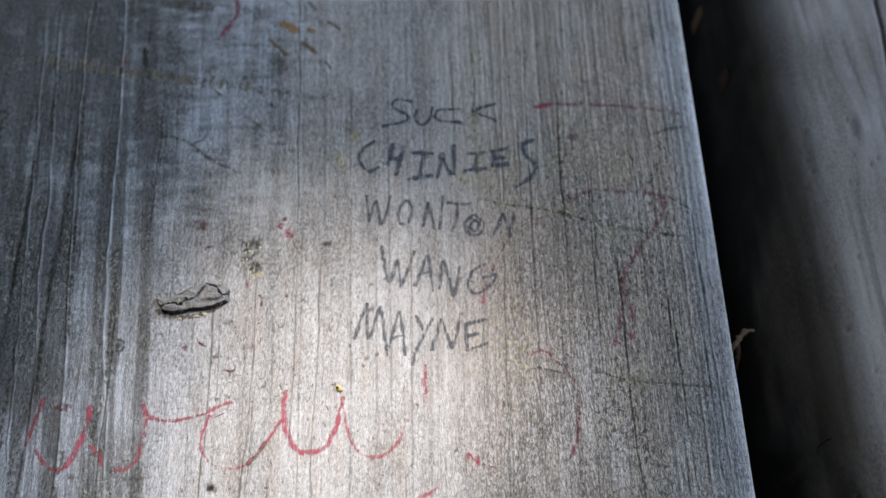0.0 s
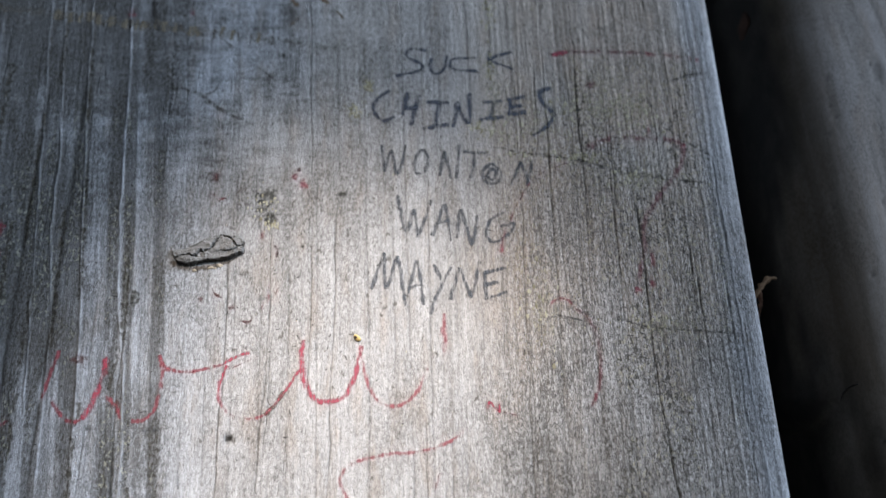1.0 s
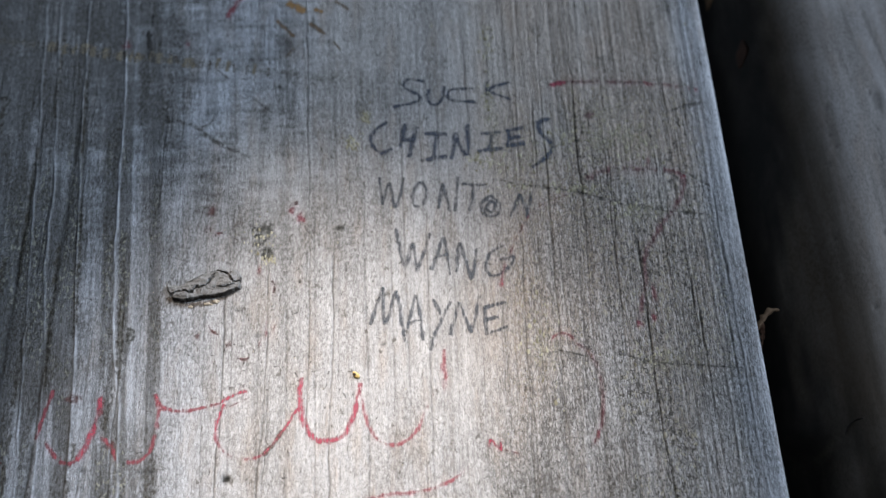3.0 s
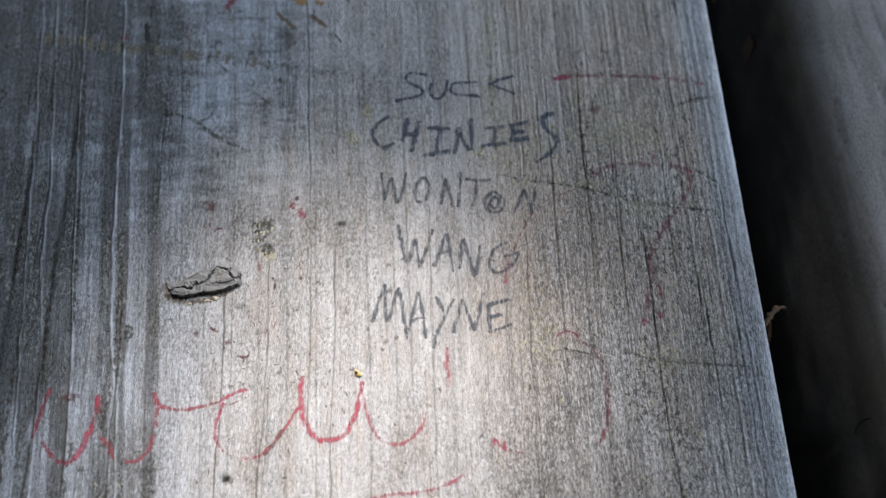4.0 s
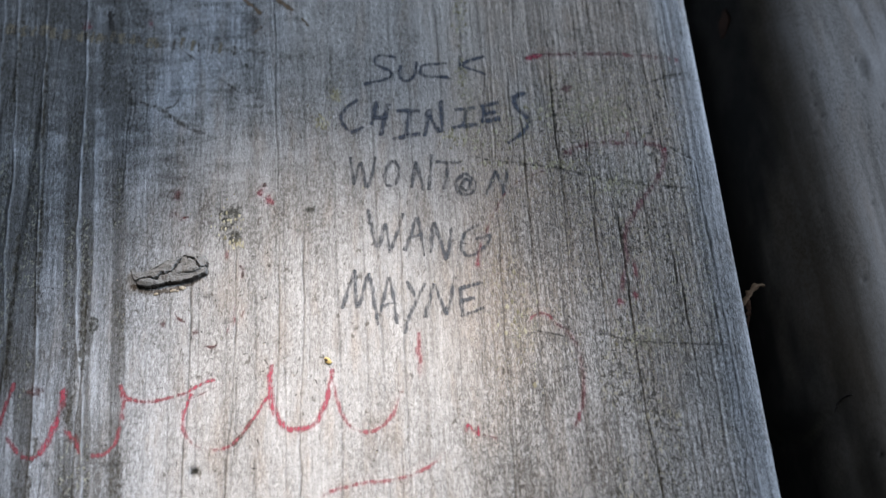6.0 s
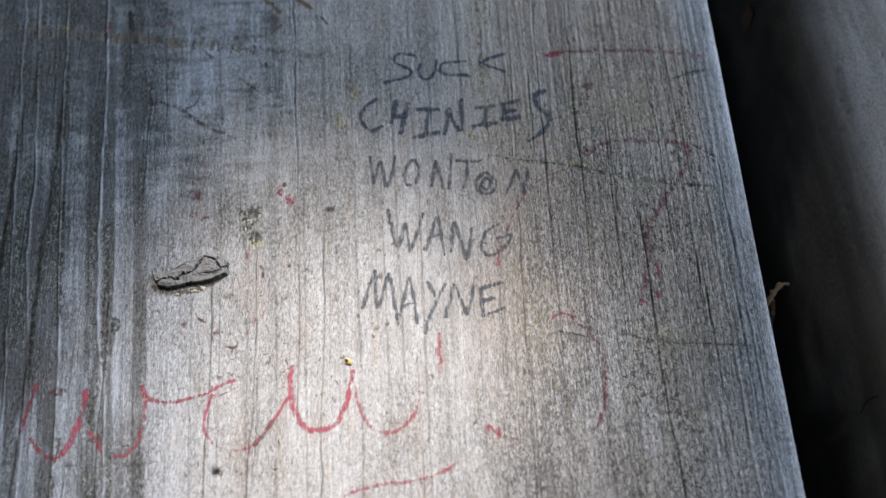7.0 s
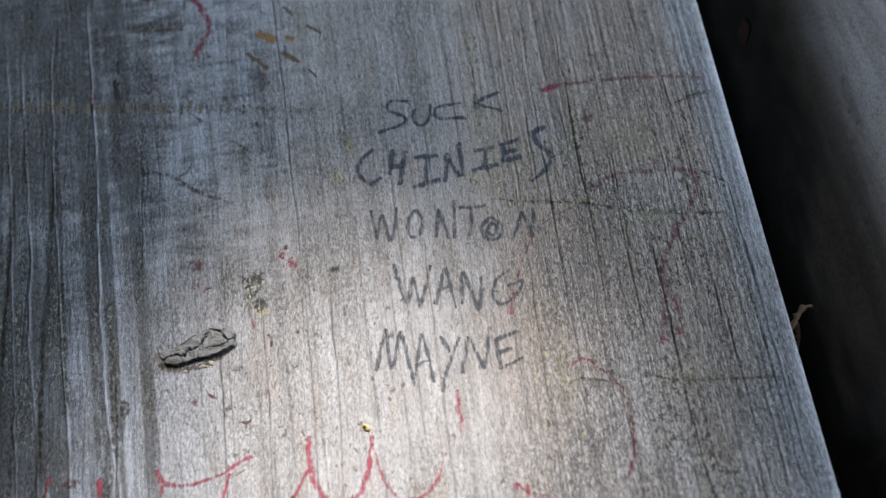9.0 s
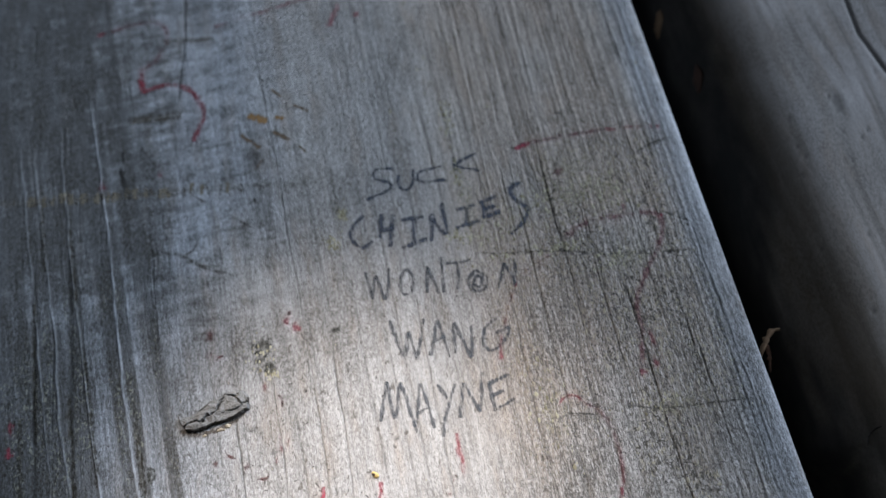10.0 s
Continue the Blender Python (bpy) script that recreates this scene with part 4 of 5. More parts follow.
for points, width in ((((-68.6, 101.7), (-61, 93.9)), 2.0), (((-55.7, 100.2), (-49.8, 94.7)), 2.0), (((-54.3, 120.6), (-50.9, 115.7)), 1.6),
                      (((-46.2, 110.8), (-41.1, 105.9)), 1.5), (((-46.6, 91.3), (-43.8, 87.1)), 1.0), (((-60.9, 88.4), (-64.1, 84.8)), 1.0),
                      (((-90, 80), (-84, 75)), 1.2), (((-75, 66.5), (-66.9, 59.4)), 1.2), (((-102, 58), (-93.6, 53.7), (-84.9, 46.8), (-76.5, 42.4)), 2.2),
                      (((-93, 54.5), (-89.5, 56.5), (-88, 61)), 1.2)):
    mark("scratch", "short slanting brown scratch worn into the grey wood", [ribbon(points, width, int(points[0][1]))], M_BROWN if points[0][1] > 84 else M_SMUDGE, "brown scratches")
for points, width in ((((-64.5, 110.2), (-57.7, 105.4)), 4.2), (((-54.2, 106.6), (-50.9, 105.2)), 2.4)):
    mark("rust_stain", "small orange-brown stain on the grey wood", [ribbon(points, width, 3)], M_OCHRE, "orange stains")
mark("gouge", "narrow dark gouge cut along the grain", [ribbon(((-116.2, 98), (-115, 91.2), (-113, 83.5)), 2.4, 8), ribbon(((-115.3, 106.3), (-115.2, 100.4)), 1.0, 9)], M_GROOVE)
mark("scuff_band", "faint dark scuff line running across the grain", [ribbon(((-190, 98.2), (-150.7, 91.7), (-96, 82.5), (-41.7, 73.5)), 5.5, 21)], M_FAINT)
ochre = random.Random(9)
for k in range(20):
    x = -152 + k * 4.2 + ochre.uniform(-1.2, 1.2)
    y = 91.9 - (x + 150.7) * 0.167 + ochre.uniform(-0.8, 0.8)
    if ochre.random() < 0.75:
        mark("ochre_scuff", "small ochre scuff in a row across the grain", [ribbon(((x, y - 2.3), (x + 0.3, y + 2.4)), ochre.uniform(1.8, 3.8), k)], M_TAN, "row of ochre scuffs")
    if ochre.random() < 0.6:
        mark("dark_scuff", "short dark scuff between ochre ones across the grain", [ribbon(((x + 2.1, y - 2.6), (x + 2.3, y + 1.8)), ochre.uniform(0.8, 1.5), k + 40)], M_DIRT, "row of dark scuffs")
for points, width in ((((-97, 156.5), (-75, 152)), 4.0), (((-113, 120), (-91, 117)), 5.0)):
    mark("scuff_band", "dull dark smudge across the grain", [ribbon(points, width, 33)], M_SMUDGE, "smudges")
mark("pale_smear", "pale smear of old paint running down the wood",
     [ribbon(((-91, 118), (-92, 100), (-92.9, 82), (-92.6, 66.5), (-95, 57)), 7.5, 34, 0.03, True)], M_PALE)
mark("pale_smear", "wide pale patch rubbed along the grain", [ribbon(((-84, 150), (-87, 135), (-90, 112)), 10.0, 35, 0.03, True)], M_PALE)
for x, y, rx, ry in ((-68.4, 12.6, 4.6, 3.8), (-66.5, 4.1, 2.8, 3.8), (-70, 9, 2.5, 3), (-42.2, 12.8, 2.4, 1.8), (40.8, 45, 1.2, 1.4), (40.6, 24.5, 1.3, 1.0), (-109, -24, 2.0, 4.0), (-66, 71, 2.5, 1.5)):
    mark("moss_patch", "small dark green mossy patch in the grain", [blot(x, y, rx, ry, int(x * 3) % 50)], M_MOSS, "moss patches")
for x, y, rx, ry, mat in ((-85.8, 21.1, 2.0, 2.1, M_MAROON), (-55.9, 17.2, 2.4, 2.0, M_RED_BLOT), (-58.6, 20.2, 1.9, 1.5, M_RED_BLOT), (-57.6, 23, 0.8, 0.9, M_MAROON), (-87.5, 13.6, 0.7, 1.4, M_RED_FAINT),
                          (-84, 12.2, 1.7, 0.7, M_RED_FAINT), (54.6, -24, 1.6, 1.9, M_RED_BLOT), (59.8, -22.5, 1.2, 1.8, M_RED_WORN), (11.0, -9, 1.1, 2.3, M_RED),
                          (76.5, 29.5, 1.6, 1.8, M_RED), (-115.3, -44.6, 1.4, 1.5, M_RED), (-15.6, 149, 1.6, 2.0, M_RED_WORN), (-123.5, 167.8, 1.6, 1.4, M_RED_WORN), (4.5, 157, 1.8, 1.6, M_RED_WORN),
                          (-106, 137, 1.3, 4.0, M_RED), (-123.6, 92.0, 1.9, 1.7, M_RED_BLOT), (-101, 91.5, 1.3, 1.5, M_RED_BLOT), (38, -59.5, 1.4, 2.4, M_RED_FAINT), (-68.8, -1.5, 1.0, 1.8, M_RED_FAINT), (46, 55.6, 2.2, 1.8, M_MAROON), (68.6, 69, 1.7, 1.6, M_RED_WORN), (86, 65.4, 1.2, 1.3, M_RED_WORN),
                          (65, 36, 1.4, 2.0, M_RED_FAINT), (-83, -23, 1.8, 0.6, M_MAROON), (-77.7, -28, 0.9, 0.9, M_MAROON), (-72.9, -32.4, 1.6, 0.5, M_MAROON), (-65.4, -24, 0.6, 3.0, M_RED_FAINT),
                          (-157, 3, 2.0, 3.0, M_RED_BLOT), (-157.5, -6, 1.6, 2.6, M_RED_BLOT), (61, -14, 1.3, 4.0, M_RED_FAINT)):
    mark("red_spot", "small blotted spot of red ink", [blot(x, y, rx, ry, int(y * 5) % 70)], mat, "red ink spots")
mark("stain", "small dark red-brown smudge on the rough grain", [blot(-124.1, -44.2, 2.8, 1.3, 12)], M_MAROON)

for points, width in ((((-111, -38), (-112.5, -18), (-114, 4)), 3.2), (((-127, -24), (-129, 0), (-131, 22)), 2.4), (((-134, -40), (-135.5, -15), (-137, 10)), 2.6),
                      (((-141, -75), (-142.5, -45), (-143, -18)), 2.8), (((-148, -5), (-149, 20), (-150, 48)), 2.6), (((-152, -50), (-153, -20), (-154, 5)), 3.0),
                      (((-121, -100), (-122, -80), (-122, -58)), 2.6), (((-103, -98), (-104, -84)), 2.2), (((-164, 20), (-165, 70)), 4.0), (((-146, 60), (-148, 100)), 2.6), (((-134, 45), (-137, 85)), 2.2),
                      (((-113.5, -55), (-112, -40)), 2.4), (((59, -68), (59.6, -80), (60.4, -95)), 1.6), (((41, 62), (40.6, 44), (40.4, 38)), 1.2), (((57.5, -14), (57.6, -30)), 1.3)):
    mark("dirt_streak", "dark crumbly dirt packed along the grain", [ribbon(points, width, int(abs(points[0][0])))], M_DIRT_STREAK, "dirt streaks")

for points in (((21, 28), (40.5, 24.3), (57.6, 18.3), (82.4, 14.5)), ((46.6, -34.2), (59, -37.3), (86, -40)), ((76, 57), (82, 59.3), (89, 60)), ((77.8, 31), (85.3, 25)), ((28, -32.5), (36, -34.5)), ((10, 30.5), (21, 28))):
    mark("knife_cut", "thin dark cut scored across the grain", [ribbon(points, 1.0, int(points[0][0]))], M_CUT, "knife cuts")

for points, width, mat in ((((-64.7, -5.8), (-63.7, -7.6), (-63.9, -10.1)), 1.0, M_MAROON), (((-84.2, -20.7), (-82.7, -23.2), (-80.7, -24.4)), 0.9, M_MAROON),
                           (((-65.4, -18.3), (-65.9, -23.6), (-67.6, -28.3)), 0.7, M_RED_FAINT), (((-62.5, -21), (-64.2, -25.5)), 0.6, M_RED_FAINT), (((-87.8, 15), (-87.5, 12.4)), 0.7, M_MAROON),
                           (((-86.4, 14.8), (-86.2, 12.5)), 0.6, M_MAROON), (((-84.7, 11.2), (-83.4, 12.4), (-81.9, 12.3)), 0.8, M_MAROON), (((-73.4, -32.4), (-72, -32.8), (-70.5, -32.1)), 0.8, M_MAROON),
                           (((-91.6, 25.4), (-90.9, 22.6)), 0.6, M_RED_FAINT), (((-81.6, 3.5), (-81.2, -1.5)), 0.5, M_RED_FAINT)):
    mark("scar", "small curved reddish-brown scar in the grain", [ribbon(points, width, int(abs(points[0][1]) * 3))], mat, "reddish scars")
for x, y, rx, ry in ((-87.5, -24.4, 1.0, 1.2), (-76.9, -27.7, 1.3, 1.1), (-110.4, -59.6, 1.6, 2.8), (16.8, -45, 1.1, 1.5), (-49.6, -37.1, 1.3, 1.0), (-28.3, -31.6, 1.0, 1.3), (-11.2, -44.9, 0.9, 1.8), (-14.1, -66.5, 0.8, 1.4)):
    mark("stain", "small brown stain soaked into the pale wood", [blot(x, y, rx, ry, int(x * 7) % 60)], M_SMUDGE if x > -60 else M_MAROON, "brown stains")

# ---- fine nicks: hair-thin dark ticks and small curved scars all over the plank ----
nick = random.Random(12)
ticks = []
for k in range(420):
    x, y = nick.choice(((nick.uniform(-150, 85), nick.uniform(-100, 110)), (nick.gauss(-70, 22), nick.gauss(-30, 26)), (nick.gauss(45, 20), nick.gauss(10, 40))))
    if not -180 < x < 86 or not -104 < y < 200:
        continue
    a, ln = nick.gauss(0, 0.35) + nick.choice((0, math.pi / 2, math.pi / 2)), nick.uniform(0.6, 2.2)
    dx, dy, bow = math.cos(a) * ln, math.sin(a) * ln, nick.uniform(-0.15, 0.15)
    ticks.append(ribbon(((x, y), (x + dx / 2 - dy * bow, y + dy / 2 + dx * bow), (x + dx, y + dy)), nick.uniform(0.3, 0.7), k, 0.06))
tagged(part("nicks", merged(ticks), M_NICK), "fine dark nicks and ticks scattered over the wood", "nicks", kind="stuff")

# ---- the cracked bark chip stuck on the plank ----
def away(px, py, line):
    """Distance from places to a broken line."""
    best = np.full(px.shape, 1e9)
    for (ax, ay), (bx, by) in zip(line[:-1], line[1:]):
        t = np.clip(((px - ax) * (bx - ax) + (py - ay) * (by - ay)) / ((bx - ax) ** 2 + (by - ay) ** 2), 0, 1)
        best = np.minimum(best, np.hypot(px - ax - t * (bx - ax), py - ay - t * (by - ay)))
    return best


def inside(px, py, ring):
    hit = np.zeros(px.shape, bool)
    for (ax, ay), (bx, by) in zip(ring, ring[1:] + ring[:1]):
        if ay != by:
            hit ^= ((ay > py) != (by > py)) & (px < (bx - ax) * (py - ay) / (by - ay) + ax)
    return hit


def crust(outline, cracks, high):
    """A dried crust inside an outline: steep ragged rim, knobbly top, split by cracks. Gives its plates, split at the
    cracks, and last the faces coloured as shade.
    """
    step = 0.13
    gx, gy = np.meshgrid(np.arange(-14, 14, step), np.arange(-8.5, 7.5, step))
    wx = gx + 0.9 * (value_noise(gx / 0.9 + 50, gy / 0.9 + 50, 61) - 0.5) + 0.3 * (value_noise(gx / 0.35 + 50, gy / 0.35 + 50, 62) - 0.5)
    wy = gy + 0.9 * (value_noise(gx / 0.9 + 50, gy / 0.9 + 50, 63) - 0.5) + 0.3 * (value_noise(gx / 0.35 + 50, gy / 0.35 + 50, 64) - 0.5)
    ex, ey = gx + 0.4 * (wx - gx), gy + 0.4 * (wy - gy)
    deep = away(ex, ey, outline + outline[:1]) * np.where(inside(ex, ey, outline), 1, -1)
    front = 1 - smooth(-2.5, 2.5, gy - 0.25 * gx)
    z = high * smooth(-0.05, 0.5 - 0.2 * front, deep) * (0.55 + 0.25 * smooth(0.3, 3.0, deep) + 0.30 * front)
    z += (0.9 * (value_noise(gx / 2.3 + 9, gy / 1.6 + 9, 65) - 0.5) + 0.35 * (value_noise(gx / 0.6 + 9, gy / 0.6 + 9, 66) - 0.5)) * smooth(0.3, 1.3, deep)
    label = np.zeros(gx.shape, int)
    inner = np.zeros(gx.shape, bool)
    for line, width, depth in cracks:
        d = away(wx, wy, line)
        z -= depth * np.exp(-((d / width) ** 4)) * smooth(-0.3, 0.3, deep)
        inner |= (d < 0.6 * width) & (depth > 1)
    main, end = cracks[0][0], cracks[1][0]
    label[gy > np.interp(gx, [q[0] for q in main], [q[1] for q in main])] = 1
    label[gx > np.interp(-gy, [-q[1] for q in end], [q[0] for q in end])] = 2
    z = np.maximum(z, -0.3)
    label[inner | ((front > 0.5) & (deep < 0.1 + 0.9 * (value_noise(gx / 1.1 + 30, gy / 0.8 + 30, 67) - 0.35)))] = 3
    plates = []
    for which in (0, 1, 2, 3):
        bm, used = bmesh.new(), {}
        rows, cols = gx.shape
        def vert(j, i):
            if (j, i) not in used:
                used[j, i] = bm.verts.new((gx[j, i] * MM, gy[j, i] * MM, z[j, i] * MM))
            return used[j, i]
        for j in range(rows - 1):
            for i in range(cols - 1):
                if label[j, i] == which and deep[j:j + 2, i:i + 2].max() > -0.15:
                    f = bm.faces.new((vert(j, i), vert(j, i + 1), vert(j + 1, i + 1), vert(j + 1, i)))
                    f.smooth = True
        plates.append(bm)
    return plates


def crumb(x, y, s, seed):
    bm = bmesh.new()
    bmesh.ops.create_icosphere(bm, subdivisions=2, radius=1)
    for v in bm.verts:
        k = 0.6 + 0.8 * float(value_noise(v.co.x * 1.7 + 20, v.co.y * 1.7 + v.co.z * 1.3 + 20, seed))
        v.co = Vector((x + v.co.x * s * k, y + v.co.y * s * 0.6 * k, 0.1 + v.co.z * s * 0.4 * k)) * MM
    return bm


chip = empty("bark_chip", -86.8, -7.4, 0, "cracked lump of grey bark stuck to the plank", "bark")
crust_outline = [(-12.2, 2.0), (-11.9, -0.4), (-10.8, -2.6), (-9.5, -4.2), (-6.7, -4.9), (-3.9, -4.8), (-0.4, -4.0), (3.3, -3.7), (6.9, -3.2), (9.6, -2.0), (11.9, -1.0), (12.3, 1.1), (11.9, 3.5), (10.9, 5.2), (9.5, 5.9), (8.1, 5.3), (5.5, 5.9), (4.0, 6.2), (2.8, 4.7), (-1.1, 4.5), (-4.1, 2.7), (-7.2, 0.8), (-11.0, 0.6)]
crust_cracks = [([(-13.2, -3.6), (-10.0, -2.8), (-7.2, -1.9), (-3.1, -2.2), (-2.7, -1.2), (0.5, -0.3), (2.1, 0.5), (2.3, 2.1), (3.1, 3.7), (4.1, 5.3), (5.4, 4.9), (8.3, 4.2)], 0.34, 2.6),
                ([(8.3, 6.5), (8.3, 4.2), (8.9, 2.6), (10.4, 0.9), (12.6, 1.1)], 0.24, 2.0),
                ([(3.6, 5.3), (5.4, 4.9), (8.3, 4.3)], 0.46, 2.6),
                ([(-9.5, 0.1), (-6.0, 0.6), (-3.5, 2.2), (-0.5, 3.6)], 0.12, 0.4),
                ([(3.2, -0.9), (5.9, -1.0), (7.8, -1.0), (10.4, 0.1)], 0.18, 0.6)]
*crust_plates, shaded_rim = crust(crust_outline, crust_cracks, 2.35)
for plate in crust_plates:
    part("crust_plate", plate, M_BARK, chip)
# shade on the front rim and in the cracks comes from this darker colour
part("shaded_rim", shaded_rim, M_BARK_SHADED, chip, "front rim and crack floors, coloured dark as shade")
for n, (x, y, size) in enumerate(((1.6, -6.0, 0.9), (4.4, -5.2, 1.1), (-3.6, -7.0, 0.7), (3.0, -6.2, 0.6))):
    part("wood_crumb", crumb(x, y, size, 30 + n), M_CRUMB, chip, "pale splintered wood crumb")
# shadow below the chip, drawn as a dark brown stroke
mark("chip_shadow", "brown-black shadow painted along the front of the bark lump", [ribbon(((-98.7, -11.0), (-95.6, -12.9), (-90.1, -13.6), (-83.2, -12.6), (-77.5, -10.2), (-74.5, -7.1)), 2.3, 5, 0.08)], M_DIRT)

# ---- a yellow seed ----
def pebble(rx, ry, rz, seed, rings=6, seg=12):
    bm = bmesh.new()
    bmesh.ops.create_uvsphere(bm, u_segments=seg, v_segments=rings + 2, radius=1)
    for v in bm.verts:
        k = 0.85 + 0.3 * float(value_noise(v.co.x * 1.3 + 7, v.co.y * 1.3 + v.co.z + 9, seed))
        v.co = Vector((v.co.x * rx * k, v.co.y * ry * k, v.co.z * rz * k)) * MM
    for f in bm.faces:
        f.smooth = True
    return bm


seed_z = float(height_at(np.array([-36.4]), np.array([-38.9]))[0])
seed_thing = empty("seed", -36.4, -38.9, seed_z, "tiny yellow seed husk with a dark eye", "seed")
seed_thing.rotation_euler = (0, 0, radians(-42))
husk = part("husk", pebble(1.4, 0.8, 0.65, 3), M_SEED, seed_thing)
husk.location = (0, 0, 0.5 * MM)
eye = part("eye_spot", pebble(0.6, 0.45, 0.3, 5), M_SEED_SPOT, seed_thing, "dark brown hollow")
eye.location = (-0.35 * MM, -0.25 * MM, 1.05 * MM)


# ---- dry leaves caught in the gap, a twig on the dark plank ----
def curl(line, widths, fold, seed):
    """A narrow curled leaf along a bent line in space, with a little thickness."""
    p = np.array(line, float)
    t = np.linspace(0, 1, len(p))
    s = np.linspace(0, 1, 26)
    c = np.stack([np.interp(s, t, p[:, k]) for k in range(3)], 1)
    for _ in range(3):
        c[1:-1] = (c[:-2] + 2 * c[1:-1] + c[2:]) / 4
    w = np.interp(s, np.linspace(0, 1, len(widths)), widths) * (0.3 + 1.3 * value_noise(s * 14, 0 * s, seed))
    bm = bmesh.new()
    rows = []
    for k in range(26):
        d = Vector(c[min(k + 1, 25)] - c[max(k - 1, 0)]).normalized()
        n = d.cross(Vector((0.3, -0.4, 0.85))).normalized()
        u = d.cross(n)
        rows.append([bm.verts.new((Vector(c[k]) + n * (w[k] * e) + u * (fold * w[k] * e * e + lift)) * MM)
                     for lift, es in ((0.0, (-1, -0.5, 0, 0.5, 1)), (0.15, (1, 0.5, 0, -0.5, -1))) for e in es])
    for a, b in zip(rows[:-1], rows[1:]):
        for k in range(10):
            bm.faces.new((a[k], a[(k + 1) % 10], b[(k + 1) % 10], b[k]))
    bm.faces.new(rows[0][::-1])
    bm.faces.new(rows[-1])
    bmesh.ops.recalc_face_normals(bm, faces=bm.faces)
    for f in bm.faces:
        f.smooth = True
    return bm


leaf = empty("dry_leaf", 97, -24, -20, "curled pale tan shred of dry leaf caught in the gap", "leaf")
leaf.location = (0, 0, 0)
part("blade", curl(((98.0, -23.5, -22), (99.6, -20.5, -18), (101.1, -18.4, -17), (102.6, -16.5, -16.5), (104.0, -15.2, -16), (105.6, -14.5, -16), (107.0, -14.8, -16)), (0.5, 0.9, 1.1, 1.0, 0.7, 0.25), 0.8, 3), M_LEAF, leaf)
part("shred", curl(((101.6, -17.2, -19), (102.9, -19.6, -22), (102.6, -22.5, -23), (101.6, -26.5, -25)), (0.6, 0.9, 0.8, 0.3), 0.6, 5), M_LEAF_RED, leaf, "thin torn brown shred")


def flank(x):
    return -40 + 40 * math.sqrt(max(0.0, 1 - ((NEAR + 34 - x) / 34) ** 2))


def draped(line, widths, seed):
    """A limp leaf that lies on the round flank of the dark plank: two thin skins with a wavy rim."""
    c = spline(line, 1.2)
    k = np.linspace(0, 1, len(c))
    w = np.interp(k, np.linspace(0, 1, len(widths)), widths) * (0.7 + 0.6 * value_noise(k * 6, 0 * k, seed))
    bm = bmesh.new()
    rows = []
    for (x, y), half, n in zip(c, w, k):
        ring = []
        for lift, es in ((0.35, (-1, -0.5, 0, 0.5, 1)), (0.15, (1, 0.5, 0, -0.5, -1))):
            for e in es:
                px = x + half * e
                ring.append(bm.verts.new((px * MM, (y - 0.3 * half * e) * MM, (flank(px) + lift + 0.5 * e * e * n) * MM)))
        rows.append(ring)
    for a, b in zip(rows[:-1], rows[1:]):
        for n in range(10):
            bm.faces.new((a[n], a[(n + 1) % 10], b[(n + 1) % 10], b[n]))
    bm.faces.new(rows[0][::-1])
    bm.faces.new(rows[-1])
    bmesh.ops.recalc_face_normals(bm, faces=bm.faces)
    for f in bm.faces:
        f.smooth = True
    return bm


for points, w, mat, label in ((((107.3, 126), (108.3, 130), (109.3, 135)), (0.4, 1.2, 0.6), M_LEAF, "small tan dry leaf lying on the rounded plank edge"),
                              (((111.4, 88), (112.2, 92), (112.8, 96), (113, 99)), (0.5, 1.3, 1.1, 0.4), M_LEAF_DARK, "dark red-brown leaf stuck to the plank edge")):
    tagged(part("dead_leaf", draped(points, w, 7), mat), label, "leaf", "dead leaves")
tagged(part("twig", curl(tuple((x, y, flank(x) + 0.4) for x, y in ((117.6, -60), (118.4, -58), (119.4, -56.7), (120.6, -56.0), (122.3, -55.8))), (0.3, 0.3, 0.28, 0.22, 0.15), 0.3, 9), M_TWIG),
       "thin bent dark twig lying on the rounded plank edge", "twig")


for x, y, rx, ry in ((48, 47, 10, 7), (60, 44, 9, 6), (52, 56, 9, 6), (60, 17, 12, 4), (24, -32, 4, 9), (11, 52, 3, 14), (62, -38, 14, 4), (-34.5, 58, 2.2, 3)):
    tagged(part("lichen_patch", blot(x, y, rx, ry, int(x + y) % 40, 0.09), M_LICHEN_FILM), "thin patch of yellow-green lichen in the grain", "lichen", "lichen patches")


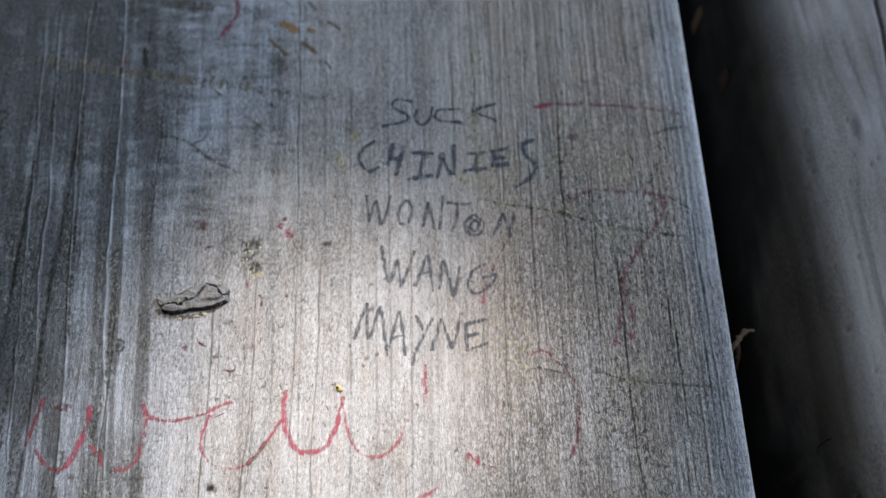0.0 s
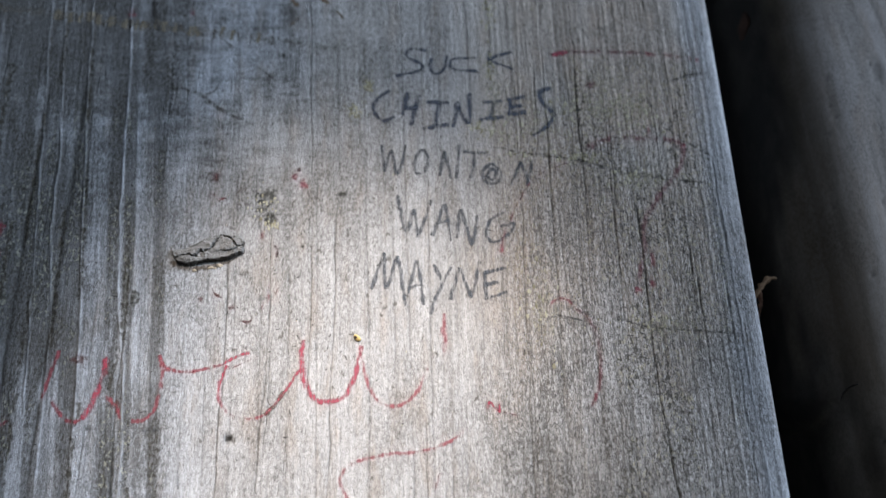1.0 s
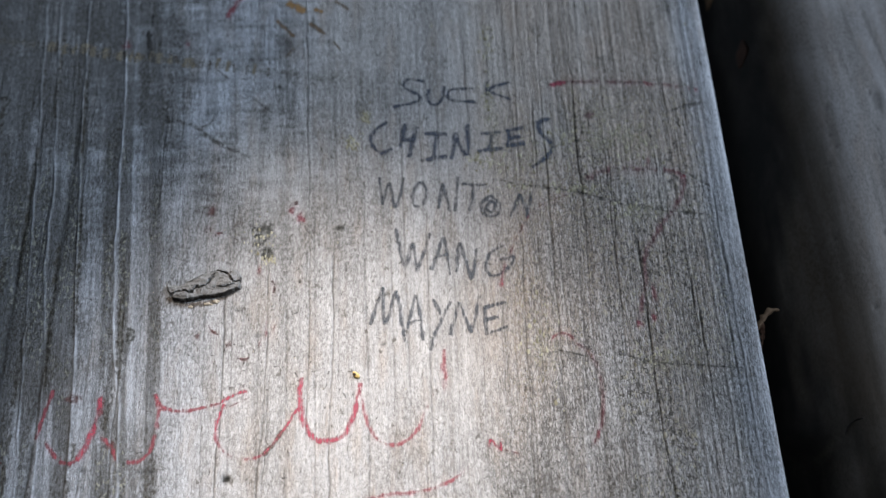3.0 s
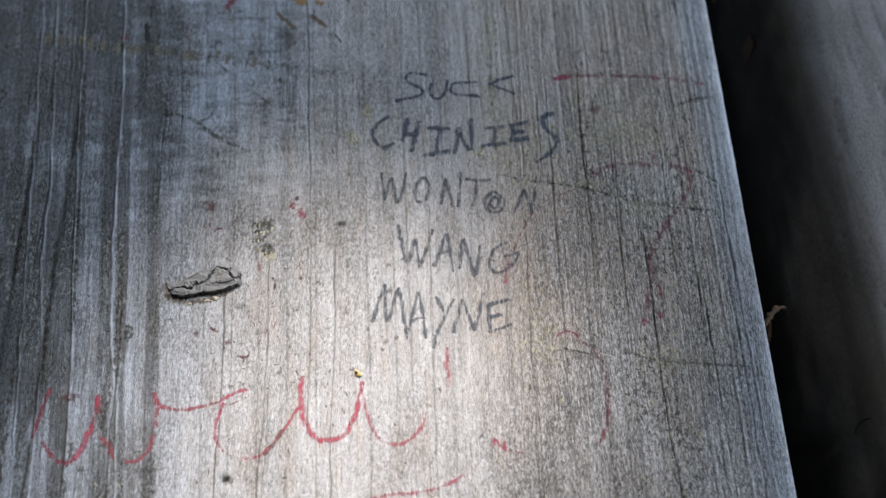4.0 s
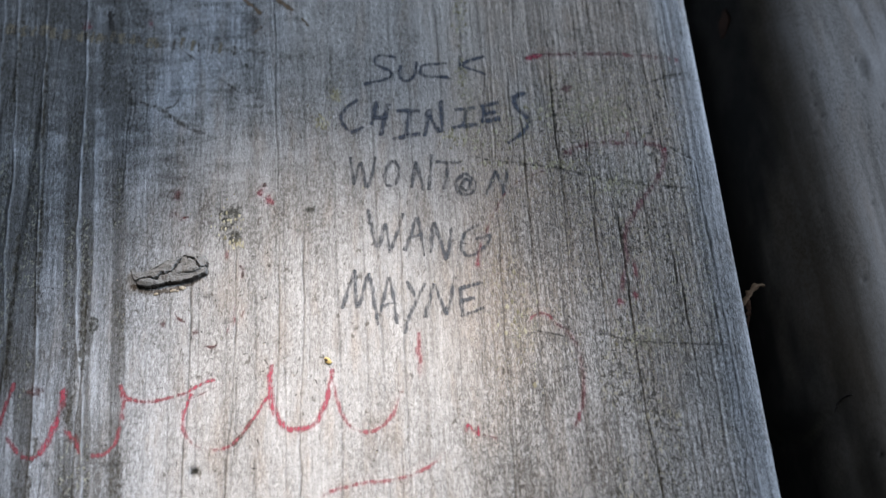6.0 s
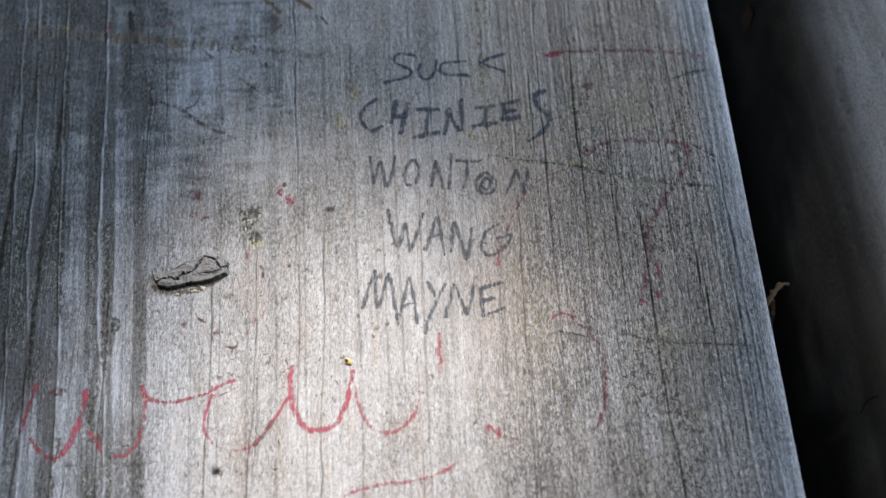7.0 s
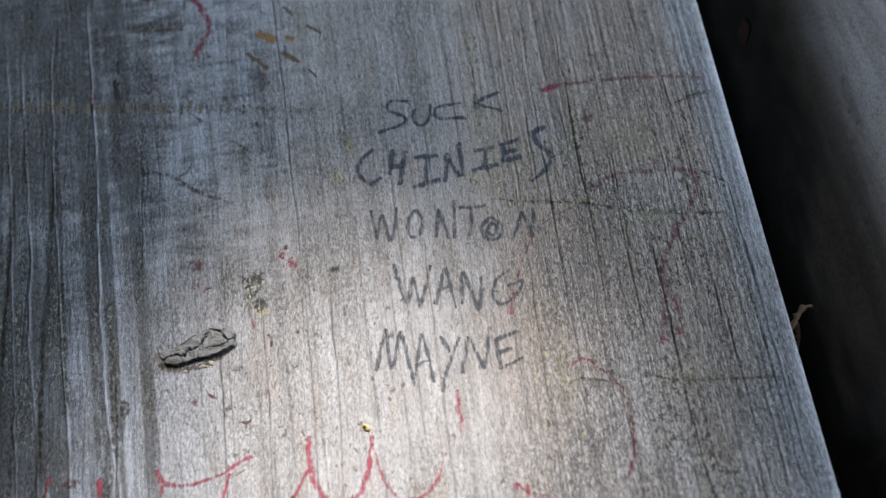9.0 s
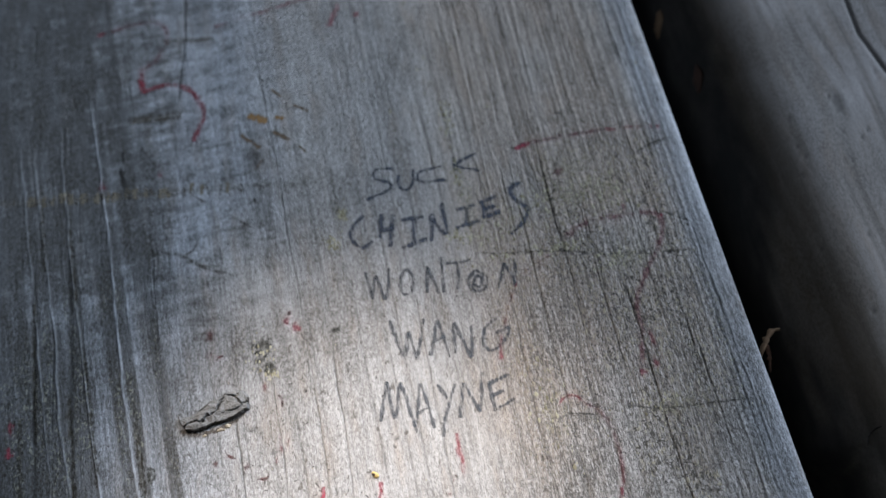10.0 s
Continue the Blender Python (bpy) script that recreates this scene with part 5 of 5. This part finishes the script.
# ---- lichen crumbs scattered in the grain ----
def crumbs(name, label, places, count, lo, hi, material, seed, kind="stuff"):
    r = random.Random(seed)
    verts, faces = [], []
    for _ in range(count):
        cx, cy, sx, sy = r.choice(places)
        x, y = r.gauss(cx, sx), r.gauss(cy, sy)
        if not -185 < x < 88 or not -105 < y < 205:
            continue
        s = lo + (hi - lo) * r.random() ** 2
        z = float(height_at(np.array([x]), np.array([y]))[0])
        n, base = 6, len(verts)
        for k in range(n):
            a = 2 * math.pi * k / n + r.uniform(-0.3, 0.3)
            verts.append(((x + s * r.uniform(0.5, 1) * math.cos(a)) * MM, (y + 1.9 * s * r.uniform(0.4, 1) * math.sin(a)) * MM, (z - 0.1) * MM))
        for k in range(n):
            vx, vy, _ = verts[base + k]
            verts.append((x * MM + (vx - x * MM) * 0.7, y * MM + (vy - y * MM) * 0.7, (z + s * r.uniform(0.05, 0.16)) * MM))
        for k in range(n):
            faces.append((base + k, base + (k + 1) % n, base + n + (k + 1) % n, base + n + k))
        faces.append(tuple(base + n + k for k in range(n)))
    me = bpy.data.meshes.new(name)
    me.from_pydata(verts, [], faces)
    me.materials.append(material)
    return tagged(new(name, me), label, "lichen", kind=kind)


crumbs("lichen", "yellow-green lichen crumbs scattered over the grain",
       ((50, 46, 14, 8), (48, 47, 12, 7), (45, 24, 18, 2.5), (42, 44, 10, 3), (20, 38, 8, 3), (66, 17, 8, 2), (40, 52, 2.5, 8), (8, 60, 6, 14), (55, 52, 14, 12), (30, 35, 10, 22), (11, 52, 3, 14), (24, -32, 4, 10), (-34, 58, 2, 5), (60, 16, 12, 4), (62, -38, 14, 4), (20, 110, 30, 30), (60, 50, 20, 50), (10, 0, 25, 40), (56, -12, 4, 12)),
       1500, 0.12, 0.42, M_LICHEN, 4)
crumbs("lichen", "pale yellow lichen clumps lodged around the dark capitals",
       ((10, 65, 1.0, 5), (11, 90, 1.2, 6), (5, 38, 3, 1.5), (14, 37, 4, 2.0), (27, 40, 4, 3), (33, 47, 4, 2.5), (24, 27, 10, 0.8), (40, 26, 4, 1.0), (46, 46, 7, 4), (58, 47, 7, 3), (62, 40, 5, 3), (-34, 57, 0.8, 1.2), (-39, 46, 1.2, 1.5), (-66, 2, 1.2, 1.2), (-70, 10, 3, 4), (57, 17, 3, 2), (21, -26, 4, 9), (56, -35, 6, 1.5), (20, 120, 22, 18)),
       900, 0.28, 0.85, M_LICHEN, 14)
crumbs("pale_crumbs", "pale fibres and crumbs caught in the ridges of the wood",
       ((-90, 0, 60, 90), (40, 0, 40, 80), (0, 60, 90, 80)), 500, 0.14, 0.3, M_CRUMB, 6)
